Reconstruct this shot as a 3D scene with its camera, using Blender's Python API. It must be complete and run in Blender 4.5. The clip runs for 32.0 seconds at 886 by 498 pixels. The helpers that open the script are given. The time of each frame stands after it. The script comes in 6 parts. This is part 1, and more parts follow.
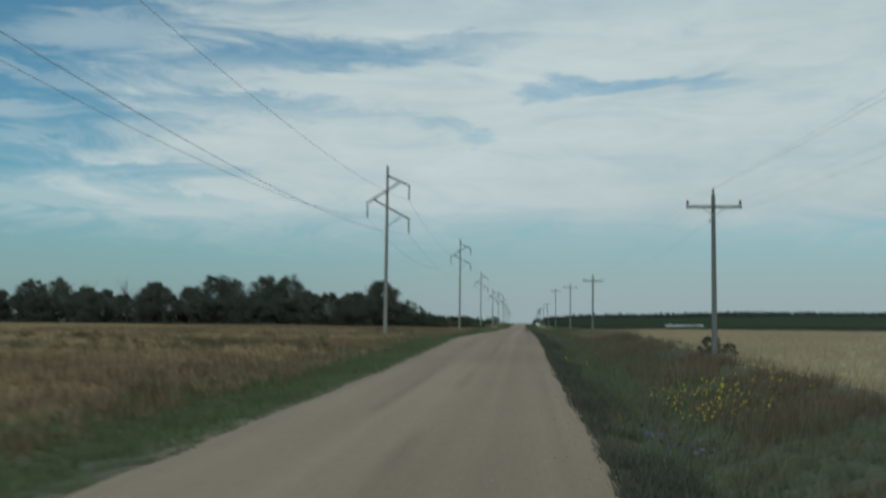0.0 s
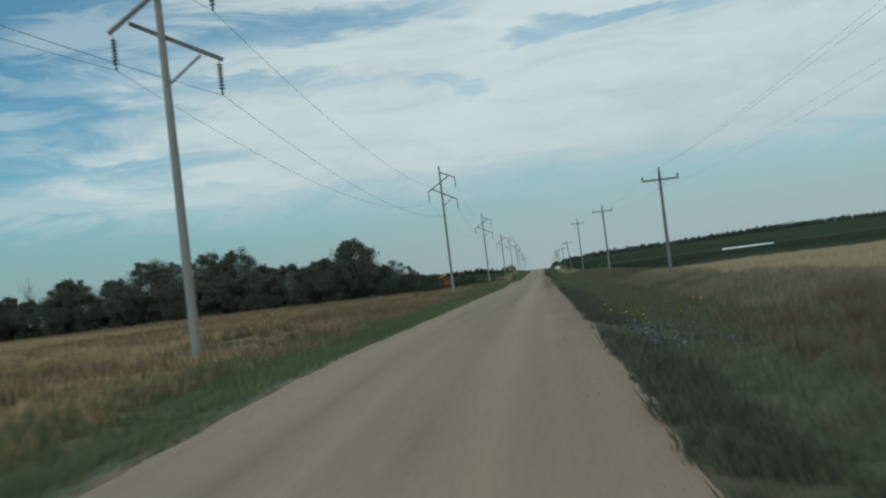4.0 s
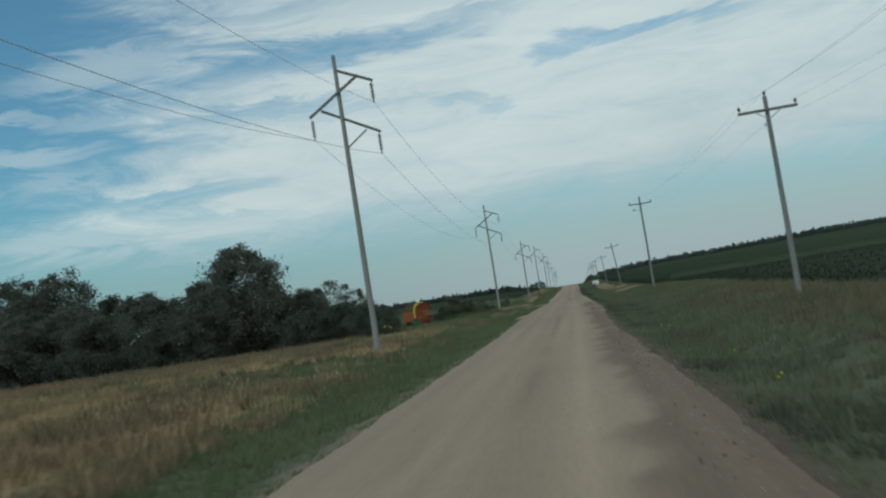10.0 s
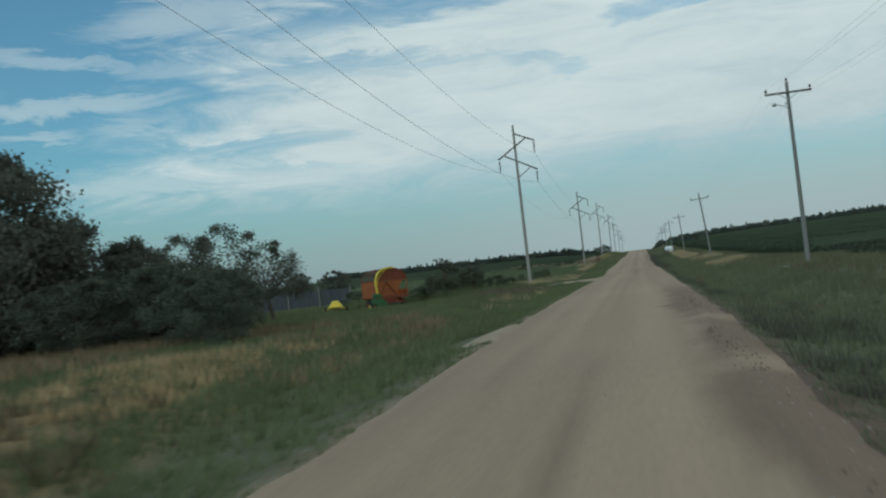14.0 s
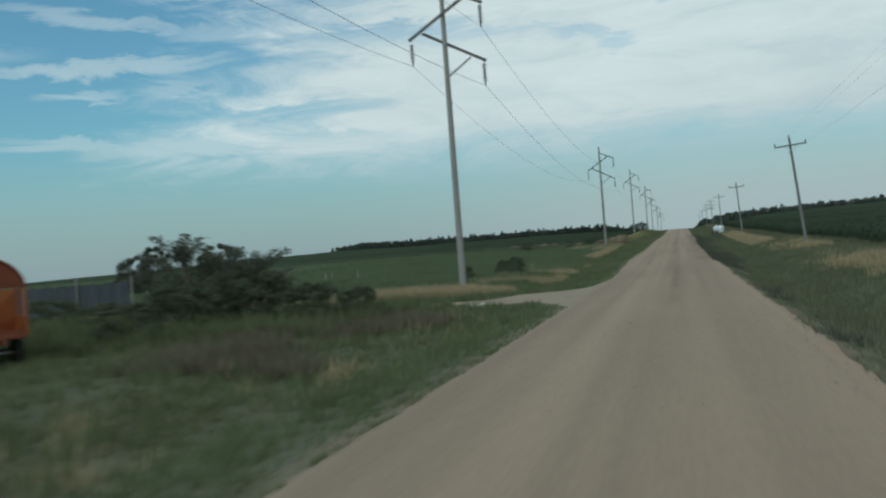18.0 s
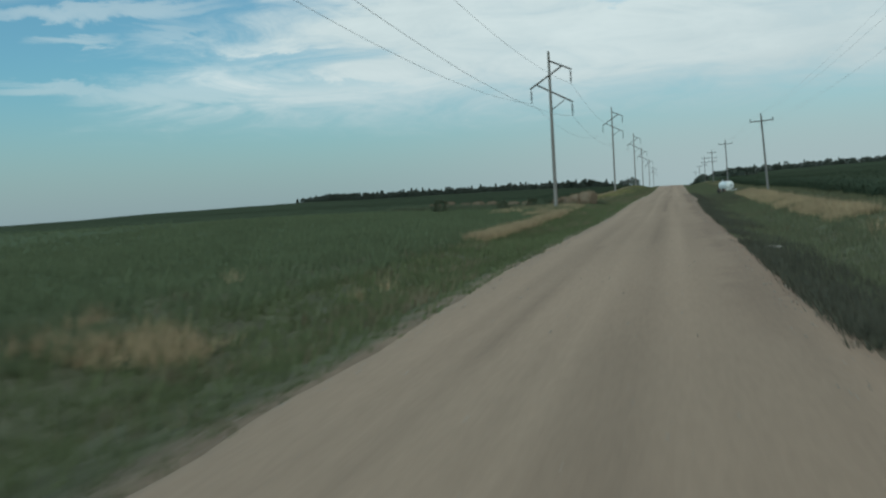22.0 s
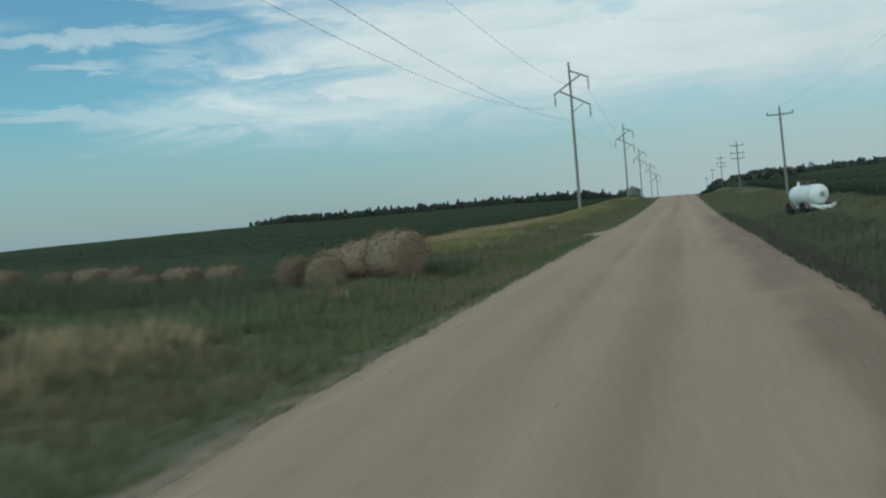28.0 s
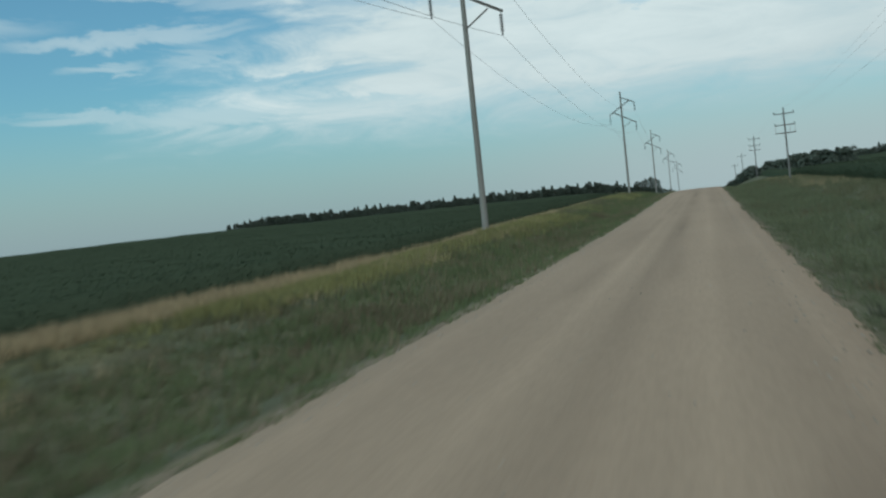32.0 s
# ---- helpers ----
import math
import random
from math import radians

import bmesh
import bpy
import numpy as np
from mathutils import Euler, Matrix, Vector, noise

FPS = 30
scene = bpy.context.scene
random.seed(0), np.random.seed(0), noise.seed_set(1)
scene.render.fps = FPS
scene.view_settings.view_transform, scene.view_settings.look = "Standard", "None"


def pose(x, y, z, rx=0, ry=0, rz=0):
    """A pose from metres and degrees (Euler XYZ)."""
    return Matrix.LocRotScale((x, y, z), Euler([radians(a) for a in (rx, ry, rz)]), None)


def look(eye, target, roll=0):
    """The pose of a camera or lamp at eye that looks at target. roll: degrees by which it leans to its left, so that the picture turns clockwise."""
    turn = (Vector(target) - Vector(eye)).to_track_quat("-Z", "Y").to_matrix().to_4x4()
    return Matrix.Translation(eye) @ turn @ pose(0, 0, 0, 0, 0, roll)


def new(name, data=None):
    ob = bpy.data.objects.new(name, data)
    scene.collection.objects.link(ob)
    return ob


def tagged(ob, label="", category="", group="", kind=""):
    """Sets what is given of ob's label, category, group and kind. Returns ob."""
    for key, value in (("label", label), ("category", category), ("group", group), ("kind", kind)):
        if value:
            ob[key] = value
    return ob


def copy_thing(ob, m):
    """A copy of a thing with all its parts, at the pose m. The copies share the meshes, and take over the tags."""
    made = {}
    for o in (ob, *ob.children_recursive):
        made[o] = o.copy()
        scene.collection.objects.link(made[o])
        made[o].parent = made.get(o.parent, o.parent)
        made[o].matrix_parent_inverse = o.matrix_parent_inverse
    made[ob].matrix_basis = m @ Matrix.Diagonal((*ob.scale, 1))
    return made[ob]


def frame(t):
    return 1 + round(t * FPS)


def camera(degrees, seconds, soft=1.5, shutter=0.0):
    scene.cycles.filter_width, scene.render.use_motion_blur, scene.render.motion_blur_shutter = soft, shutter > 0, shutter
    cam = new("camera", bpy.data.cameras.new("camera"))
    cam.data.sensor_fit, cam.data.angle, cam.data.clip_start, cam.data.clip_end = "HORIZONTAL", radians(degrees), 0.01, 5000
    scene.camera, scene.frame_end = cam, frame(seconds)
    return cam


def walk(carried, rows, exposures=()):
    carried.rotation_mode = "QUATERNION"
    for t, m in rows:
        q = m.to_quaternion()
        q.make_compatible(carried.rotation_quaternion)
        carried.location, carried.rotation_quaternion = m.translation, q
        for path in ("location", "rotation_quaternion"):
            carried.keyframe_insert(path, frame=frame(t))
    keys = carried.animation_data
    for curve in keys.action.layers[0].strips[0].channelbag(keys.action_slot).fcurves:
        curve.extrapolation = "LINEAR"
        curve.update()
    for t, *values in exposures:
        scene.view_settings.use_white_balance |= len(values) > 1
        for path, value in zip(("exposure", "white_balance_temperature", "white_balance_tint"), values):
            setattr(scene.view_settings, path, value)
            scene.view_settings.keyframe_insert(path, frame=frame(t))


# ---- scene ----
# ======== camera and its drive ========
cam = camera(47.0, 32.0, soft=2.2, shutter=0.5)
PATH = [  # t, x, y, z, rx, ry, rz
    (0, 2.30, -47.86, 1.42, 94.73, -0.63, 4.51),
    (0.5, 2.27, -40.19, 1.44, 91.44, -0.47, 3.32),
    (1, 2.28, -32.53, 1.58, 91.70, 0.50, 5.13),
    (1.5, 2.30, -24.71, 1.73, 93.46, 1.51, 5.35),
    (2, 2.31, -16.80, 1.87, 93.65, 3.14, 6.32),
    (2.5, 2.33, -8.99, 2.02, 93.31, 2.63, 5.54),
    (4.5, 2.38, 22.23, 2.81, 91.85, 7.69, 5.69),
    (5, 2.37, 29.99, 3.01, 91.41, 6.22, 6.82),
    (5.5, 2.34, 37.72, 3.23, 93.40, 8.70, 3.64),
    (6, 2.39, 45.26, 3.36, 94.64, 7.37, 6.97),
    (6.5, 2.39, 52.73, 3.44, 92.58, 7.79, 7.03),
    (7, 2.30, 60.19, 3.50, 93.64, 9.18, 6.69),
    (7.5, 2.18, 67.61, 3.60, 94.81, 10.45, 5.49),
    (8, 2.04, 75.00, 3.68, 92.24, 6.87, 6.02),
    (8.5, 1.92, 82.41, 3.75, 92.86, 7.37, 6.84),
    (9, 1.82, 89.86, 3.80, 93.79, 7.39, 7.20),
    (9.5, 1.76, 97.26, 3.83, 92.30, 5.87, 8.61),
    (10, 1.64, 104.81, 3.84, 93.66, 9.00, 7.46),
    (10.5, 1.59, 112.25, 3.92, 92.07, 8.14, 7.76),
    (11, 1.51, 119.72, 4.00, 91.77, 8.11, 6.98),
    (11.5, 1.35, 127.16, 4.02, 93.18, 9.64, 5.49),
    (12, 1.23, 134.51, 4.11, 93.31, 9.69, 7.19),
    (12.5, 1.16, 141.78, 4.12, 92.45, 7.95, 6.62),
    (13, 1.16, 149.00, 4.20, 93.16, 8.08, 8.57),
    (13.5, 1.24, 156.22, 4.23, 92.87, 7.00, 8.03),
    (14, 1.42, 163.35, 4.31, 91.81, 6.40, 11.11),
    (14.5, 1.56, 170.54, 4.40, 92.50, 5.81, 9.04),
    (16.5, 1.41, 200.28, 4.80, 91.02, 5.57, 13.02),
    (17, 1.28, 207.90, 4.89, 90.23, 4.63, 11.98),
    (17.5, 1.17, 215.62, 4.88, 91.95, 4.98, 14.01),
    (18, 1.03, 223.52, 4.92, 90.39, 4.35, 13.20),
    (18.5, 0.91, 231.53, 4.95, 91.12, 4.05, 10.74),
    (19, 0.86, 239.47, 5.02, 91.69, 4.19, 11.91),
    (19.5, 0.87, 247.34, 5.02, 92.40, 6.71, 10.26),
    (20, 0.93, 255.02, 5.07, 90.64, 4.95, 12.38),
    (20.5, 0.96, 262.78, 5.03, 89.11, 2.76, 13.25),
    (21, 1.00, 270.62, 5.04, 88.62, 3.70, 13.44),
    (21.5, 1.05, 278.58, 5.05, 87.51, 4.55, 11.71),
    (22, 1.12, 286.59, 5.15, 87.71, 3.17, 12.84),
    (22.5, 1.18, 294.64, 5.28, 90.21, 6.18, 14.20),
    (23, 1.16, 302.66, 5.43, 87.64, 3.89, 13.50),
    (23.5, 1.09, 310.64, 5.51, 89.67, 4.47, 13.28),
    (24, 1.02, 318.61, 5.63, 88.37, 4.19, 13.80),
    (24.5, 0.96, 326.59, 5.71, 89.16, 4.67, 13.76),
    (25, 0.89, 334.61, 5.79, 87.72, 3.15, 14.02),
    (25.5, 0.82, 342.66, 5.87, 89.81, 5.37, 14.37),
    (26, 0.73, 350.81, 5.98, 89.57, 4.91, 13.72),
    (26.5, 0.68, 359.08, 5.99, 90.76, 4.19, 13.21),
    (28.5, 0.96, 392.59, 6.70, 88.23, 5.36, 13.40),
    (29, 1.07, 400.97, 6.93, 89.01, 6.08, 13.53),
    (29.5, 1.19, 409.28, 6.97, 87.56, 6.02, 13.13),
    (30, 1.32, 417.59, 7.07, 87.67, 6.27, 13.27),
    (30.5, 1.42, 425.94, 7.17, 88.38, 6.69, 13.38),
    (31, 1.47, 434.31, 7.27, 88.85, 7.04, 14.53),
    (31.5, 1.52, 442.72, 7.38, 87.01, 5.02, 13.52),
    (32, 1.61, 451.15, 7.51, 88.41, 5.90, 14.66),
]
walk(cam, [(t, pose(*r)) for t, *r in PATH], [(0, -0.21), (1, -0.12), (5, -0.07), (8, -0.12), (12, -0.06), (15, -0.03), (19, 0.04), (21, 0.04), (24, 0.07), (32, 0.09)])

# ======== sky and sun ========
SUN_AZ, SUN_EL = radians(215), radians(38)     # clockwise from +y
world = bpy.data.worlds.new("world")
scene.world = world
world.use_nodes = True


def build_sky():
    nt = world.node_tree
    nt.nodes.clear()
    N, L = nt.nodes.new, nt.links.new

    def math_node(op, a, b=None, c=None):
        n = N("ShaderNodeMath")
        n.operation = op
        for k, v in enumerate((a, b, c)):
            if v is None:
                continue
            if isinstance(v, (int, float)):
                n.inputs[k].default_value = v
            else:
                L(v, n.inputs[k])
        return n.outputs[0]

    def ramp(v, stops):
        n = N("ShaderNodeValToRGB")
        e = n.color_ramp.elements
        while len(e) < len(stops):
            e.new(0.5)
        for el, (p, c) in zip(e, stops):
            el.position, el.color = p, (*c, 1)
        L(v, n.inputs[0])
        return n.outputs[0]

    def mix(f, a, b):
        n = N("ShaderNodeMix")
        n.data_type = "RGBA"
        for k, v in ((0, f), (6, a), (7, b)):
            if isinstance(v, (int, float)):
                n.inputs[k].default_value = v
            elif isinstance(v, tuple):
                n.inputs[k].default_value = (*v, 1)
            else:
                L(v, n.inputs[k])
        return n.outputs[2]

    sky = N("ShaderNodeTexSky")
    sky.sky_type = "NISHITA"
    sky.sun_disc = False
    sky.sun_elevation, sky.sun_rotation = SUN_EL, SUN_AZ
    sky.air_density, sky.dust_density, sky.ozone_density = 1.0, 1.4, 1.6
    tint = N("ShaderNodeMix")
    tint.data_type, tint.blend_type = "RGBA", "MULTIPLY"
    tint.inputs[0].default_value = 1.0
    L(sky.outputs[0], tint.inputs[6])
    tint.inputs[7].default_value = (0.0635, 0.112, 0.114, 1)
    clear = tint.outputs[2]

    tc = N("ShaderNodeTexCoord")
    sep = N("ShaderNodeSeparateXYZ")
    L(tc.outputs["Generated"], sep.inputs[0])
    x, y, z = sep.outputs

    def smooth(v, a, b, lo=0.0, hi=1.0):
        n = N("ShaderNodeMapRange")
        n.interpolation_type = "SMOOTHSTEP"
        L(v, n.inputs[0])
        for k, q in enumerate((a, b, lo, hi)):
            n.inputs[k + 1].default_value = q
        return n.outputs[0]

    def noise_at(loc, scl, rot, scale, detail, rough, dist):
        m = N("ShaderNodeMapping")
        m.inputs["Location"].default_value, m.inputs["Scale"].default_value = loc, scl
        m.inputs["Rotation"].default_value = (0, radians(rot), 0)
        L(tc.outputs["Generated"], m.inputs[0])
        n = N("ShaderNodeTexNoise")
        n.inputs["Scale"].default_value, n.inputs["Detail"].default_value = scale, detail
        n.inputs["Roughness"].default_value, n.inputs["Distortion"].default_value = rough, dist
        L(m.outputs[0], n.inputs["Vector"])
        return n.outputs["Fac"]

    deg = 180 / math.pi
    az = math_node("MULTIPLY", math_node("ARCTAN2", x, y), deg)
    el = math_node("MULTIPLY", math_node("ARCSINE", z), deg)
    broad = noise_at((0.3, 0.2, 0.1), (1.0, 0.6, 4.2), 4, 2.6, 5, 0.55, 0.6)
    streak = noise_at((1.7, 2.2, 0.9), (1.0, 0.5, 6.5), 5, 3.2, 8, 0.58, 0.5)
    fine = noise_at((8.2, 0.4, 3.0), (1.0, 0.7, 4.6), 6, 9.0, 9, 0.66, 0.8)
    # ragged edges: the bearings are shaken before each bank of cloud is shaped
    az = math_node("ADD", az, math_node("MULTIPLY", math_node("SUBTRACT", streak, 0.5), 9.0))
    wisp = noise_at((3.1, 5.4, 1.2), (1.0, 0.8, 3.4), 7, 24.0, 8, 0.62, 0.9)
    el = math_node("ADD", el, math_node("ADD", math_node("MULTIPLY", math_node("SUBTRACT", fine, 0.5), 3.4), math_node("MULTIPLY", math_node("SUBTRACT", wisp, 0.5), 0.7)))

    def bank(a, e, ha, he, tilt=0.0):
        """A long bank at bearing a and height e, soft at its ends."""
        da = math_node("MULTIPLY", math_node("SUBTRACT", az, a), 1 / ha)
        ee = math_node("SUBTRACT", el, e) if not tilt else math_node("SUBTRACT", math_node("SUBTRACT", el, e), math_node("MULTIPLY", math_node("SUBTRACT", az, a), tilt))
        de = math_node("MULTIPLY", ee, 1 / he)
        q = math_node("ADD", math_node("MULTIPLY", da, da), math_node("MULTIPLY", de, de))
        return smooth(q, 0.0, 1.7, 1.0, 0.0)

    sheet_low = smooth(el, 4.0, 7.6)
    frayed = math_node("ADD", math_node("MULTIPLY", math_node("SUBTRACT", fine, 0.5), 26.0), math_node("MULTIPLY", math_node("SUBTRACT", broad, 0.5), 12.0))
    sheet_west = smooth(math_node("ADD", frayed, math_node("SUBTRACT", az, math_node("MULTIPLY", math_node("SUBTRACT", el, 9.0), 0.55))), -31.0, -16.0)
    cover = math_node("MULTIPLY", sheet_low, sheet_west)
    high = math_node("MULTIPLY", math_node("MULTIPLY", smooth(el, 15.0, 22.0), smooth(streak, 0.46, 0.60, 0.6, 0.0)), smooth(az, 2.0, 12.0, 1.0, 0.15))
    gaps = high
    for a, e, ha, he, tilt, f in ((-11.5, 15.3, 9.0, 0.8, 0.06, 0.85), (-4.0, 16.3, 4.5, 0.5, 0.02, 0.4), (6.8, 13.6, 5.5, 0.45, -0.05, 0.72), (2.4, 13.8, 1.8, 0.75, 0.0, 0.65), (-4.2, 11.5, 2.2, 0.3, -0.06, 0.42), (-2.0, 11.0, 1.3, 0.35, 0.05, 0.42),
                                  (-12.0, 12.0, 6.0, 0.3, -0.03, 0.32), (-16.0, 12.7, 5.0, 0.45, 0.0, 0.6), (-22.5, 8.8, 3.4, 0.42, 0.03, 0.65), (-26.0, 17.9, 6.5, 1.5, -0.1, 0.85), (-13.0, 18.2, 6.0, 0.6, 0.05, 0.4), (-18.0, 7.0, 3.0, 0.22, 0.0, 0.25)):
        gaps = math_node("MAXIMUM", gaps, math_node("MULTIPLY", bank(a, e, ha, he, tilt), f))
    # feathered: thin threads of cloud cross every gap
    gaps = math_node("MULTIPLY", gaps, smooth(wisp, 0.3, 0.62, 1.0, 0.75))
    cover = math_node("MULTIPLY", cover, math_node("SUBTRACT", 1.0, gaps))
    for a, e, ha, he, tilt, f in ((-30.5, 11.2, 6.5, 0.5, 0.0, 0.48), (-32.0, 9.8, 2.6, 0.3, 0.04, 0.42), (-32.5, 7.2, 4.5, 0.45, -0.03, 0.42), (-26.5, 7.0, 5.5, 0.9, 0.03, 0.55), (-26.6, 10.0, 2.0, 0.28, 0.05, 0.36), (-31.0, 13.6, 5.5, 0.4, -0.15, 0.36), (-23.0, 15.8, 6.0, 0.8, 0.1, 0.5),
                                  (-24.0, 12.9, 3.5, 0.6, 0.05, 0.35), (-45.0, 12.0, 9.0, 0.9, 0.02, 0.5), (-60.0, 9.0, 12.0, 0.8, 0.02, 0.4)):
        cover = math_node("MAXIMUM", cover, math_node("MULTIPLY", bank(a, e, ha, he, tilt), f))
    cover = math_node("MULTIPLY", cover, smooth(fine, 0.15, 0.55, 0.84, 1.0))
    cloud = mix(smooth(math_node("ADD", math_node("MULTIPLY", broad, 0.6), math_node("MULTIPLY", fine, 0.4)), 0.34, 0.66), (0.53, 0.655, 0.68), (0.665, 0.785, 0.795))
    col = mix(cover, clear, cloud)
    # haze along the horizon: paler and higher ahead and to the east than in the west
    east = smooth(math_node("MULTIPLY", math_node("ARCTAN2", x, y), deg), -22.0, 3.0)
    low = math_node("ADD", math_node("MULTIPLY", smooth(z, 0.0, 0.15, 0.75, 0.0), math_node("SUBTRACT", 1.0, east)), math_node("MULTIPLY", smooth(z, 0.02, 0.17, 0.92, 0.0), east))
    col = mix(low, col, mix(east, (0.308, 0.408, 0.452), (0.388, 0.492, 0.518)))
    bg = N("ShaderNodeBackground")
    L(col, bg.inputs[0])
    bg.inputs[1].default_value = 0.94
    out = N("ShaderNodeOutputWorld")
    L(bg.outputs[0], out.inputs[0])


build_sky()
sun = new("sun", bpy.data.lights.new("sun", "SUN"))
sun.data.energy, sun.data.angle, sun.data.color = 0.72, radians(14), (1.0, 0.95, 0.87)
sun.matrix_world = look((0, 0, 60), (-math.sin(SUN_AZ) * 60 * math.cos(SUN_EL), -math.cos(SUN_AZ) * 60 * math.cos(SUN_EL), 60 - 60 * math.sin(SUN_EL)))

# ======== materials ========


def mat(name, col, rough=0.85, metal=0.0, var=0.25, scale=2.0, fine=0.25, fscale=30.0, bump=0.0, bscale=20.0, island=0.0, obrand=0.0, attr=None, stretch=(1, 1, 1), spec=0.3, trans=0.0):
    m = bpy.data.materials.new(name)
    m.use_nodes = True
    nt = m.node_tree
    N, L = nt.nodes.new, nt.links.new
    b = nt.nodes["Principled BSDF"]
    b.inputs["Roughness"].default_value, b.inputs["Metallic"].default_value = rough, metal
    b.inputs["Specular IOR Level"].default_value = spec
    geo = N("ShaderNodeNewGeometry")
    tc = N("ShaderNodeTexCoord")
    mp = N("ShaderNodeMapping")
    mp.inputs["Scale"].default_value = stretch
    L(tc.outputs["Object"], mp.inputs[0])

    def noise_of(sc, det):
        n = N("ShaderNodeTexNoise")
        n.inputs["Scale"].default_value, n.inputs["Detail"].default_value = sc, det
        L(mp.outputs[0], n.inputs["Vector"])
        return n.outputs["Fac"]

    def scaled(v, amount):
        n = N("ShaderNodeMath")
        n.operation = "MULTIPLY_ADD"
        L(v, n.inputs[0])
        n.inputs[1].default_value, n.inputs[2].default_value = 2 * amount, 1 - amount
        return n.outputs[0]

    def times(a, f):
        n = N("ShaderNodeVectorMath")
        n.operation = "SCALE"
        L(a, n.inputs[0])
        L(f, n.inputs["Scale"])
        return n.outputs[0]

    if attr:
        a = N("ShaderNodeAttribute")
        a.attribute_name = attr
        c = a.outputs["Color"]
    else:
        r = N("ShaderNodeRGB")
        r.outputs[0].default_value = (*col, 1)
        c = r.outputs[0]
    if var:
        c = times(c, scaled(noise_of(scale, 4), var))
    if fine:
        c = times(c, scaled(noise_of(fscale, 6), fine))
    if island:
        c = times(c, scaled(geo.outputs["Random Per Island"], island))
    if obrand:
        oi = N("ShaderNodeObjectInfo")
        c = times(c, scaled(oi.outputs["Random"], obrand))
    L(c, b.inputs["Base Color"])
    if bump:
        bp = N("ShaderNodeBump")
        bp.inputs["Strength"].default_value, bp.inputs["Distance"].default_value = bump, 0.05
        L(noise_of(bscale, 5), bp.inputs["Height"])
        L(bp.outputs[0], b.inputs["Normal"])
    if trans:
        t = N("ShaderNodeBsdfTranslucent")
        L(c, t.inputs[0])
        mx = N("ShaderNodeMixShader")
        mx.inputs[0].default_value = trans
        L(b.outputs[0], mx.inputs[1])
        L(t.outputs[0], mx.inputs[2])
        L(mx.outputs[0], nt.nodes["Material Output"].inputs[0])
    return m


M_GROUND = mat("soil_and_turf", (0.1, 0.1, 0.05), attr="tone", rough=0.95, var=0.3, scale=0.6, fine=0.4, fscale=6, bump=0.8, bscale=5, spec=0.1)
M_ROAD = mat("gravel", (0.3, 0.27, 0.23), attr="tone", rough=0.92, var=0.10, scale=0.35, fine=0.13, fscale=14, bump=0.25, bscale=30, stretch=(1, 0.12, 1), spec=0.15)
M_DIRT = mat("packed_dirt", (0.34, 0.262, 0.19), rough=0.95, var=0.18, scale=0.8, fine=0.25, fscale=12, bump=0.5, bscale=14, spec=0.1)
M_STONE = mat("field_stone", (0.34, 0.31, 0.27), var=0.3, scale=3, fine=0.2, obrand=0.2, island=0.3, bump=0.5, bscale=12)
M_PALESTONE = mat("pale_stone", (0.48, 0.46, 0.42), var=0.2, scale=3, obrand=0.1, bump=0.5, bscale=12)
M_GRASS = mat("green_grass", (0.142, 0.166, 0.086), rough=1.0, var=0.38, scale=0.25, fine=0.0, island=0.22, trans=0.2, spec=0.0)
M_PASTURE = mat("pasture_grass", (0.138, 0.166, 0.096), rough=1.0, var=0.3, scale=0.2, fine=0.0, island=0.22, trans=0.2, spec=0.0)
M_LUSH = mat("lush_grass", (0.152, 0.164, 0.100), rough=1.0, var=0.35, scale=0.3, fine=0.0, island=0.22, trans=0.2, spec=0.0)
M_DRY = mat("dry_grass", (0.40, 0.305, 0.19), rough=0.85, var=0.3, scale=0.3, fine=0.0, island=0.35, trans=0.2, spec=0.12)
M_WEED = mat("brown_weeds", (0.245, 0.172, 0.108), rough=0.9, var=0.45, scale=0.15, fine=0.0, island=0.45, trans=0.15, spec=0.1)
M_RUST = mat("rust_weeds", (0.185, 0.130, 0.088), rough=0.9, var=0.35, scale=0.3, fine=0.0, island=0.4, trans=0.15, spec=0.1)
M_STUBBLE = mat("wheat_stubble", (0.41, 0.315, 0.205), rough=0.9, var=0.2, scale=0.1, fine=0.0, island=0.3, trans=0.1, spec=0.1)
M_CORN = mat("crop_leaf", (0.062, 0.080, 0.050), rough=1.0, var=0.2, scale=0.15, fine=0.0, island=0.22, trans=0.3, spec=0.0)
M_CANOPY = mat("crop_canopy", (0.054, 0.069, 0.044), rough=1.0, var=0.2, scale=0.35, fine=0.3, fscale=3, bump=0.5, bscale=3, spec=0.0)
M_LEAF = mat("tree_leaf", (0.138, 0.142, 0.112), rough=1.0, var=0.25, scale=0.3, fine=0.0, island=0.12, obrand=0.06, trans=0.4, spec=0.0)
M_BEAN = mat("bean_leaf", (0.060, 0.072, 0.048), rough=1.0, var=0.2, scale=0.15, fine=0.0, island=0.22, trans=0.2, spec=0.0)
M_BEANTOP = mat("bean_canopy", (0.054, 0.064, 0.044), rough=1.0, var=0.2, scale=0.35, fine=0.3, fscale=3, bump=0.5, bscale=3, spec=0.0)
M_SHRUB = mat("shrub_leaf", (0.135, 0.152, 0.095), rough=0.85, var=0.25, scale=0.5, fine=0.0, island=0.2, trans=0.5, spec=0.2)
M_OLIVE = mat("grey_green_leaf", (0.112, 0.124, 0.092), rough=0.85, var=0.25, scale=0.5, fine=0.0, island=0.2, trans=0.4, spec=0.08)
M_FARLEAF = mat("shelterbelt_leaf", (0.084, 0.099, 0.080), rough=0.85, var=0.3, scale=0.15, fine=0.0, island=0.3, spec=0.1)
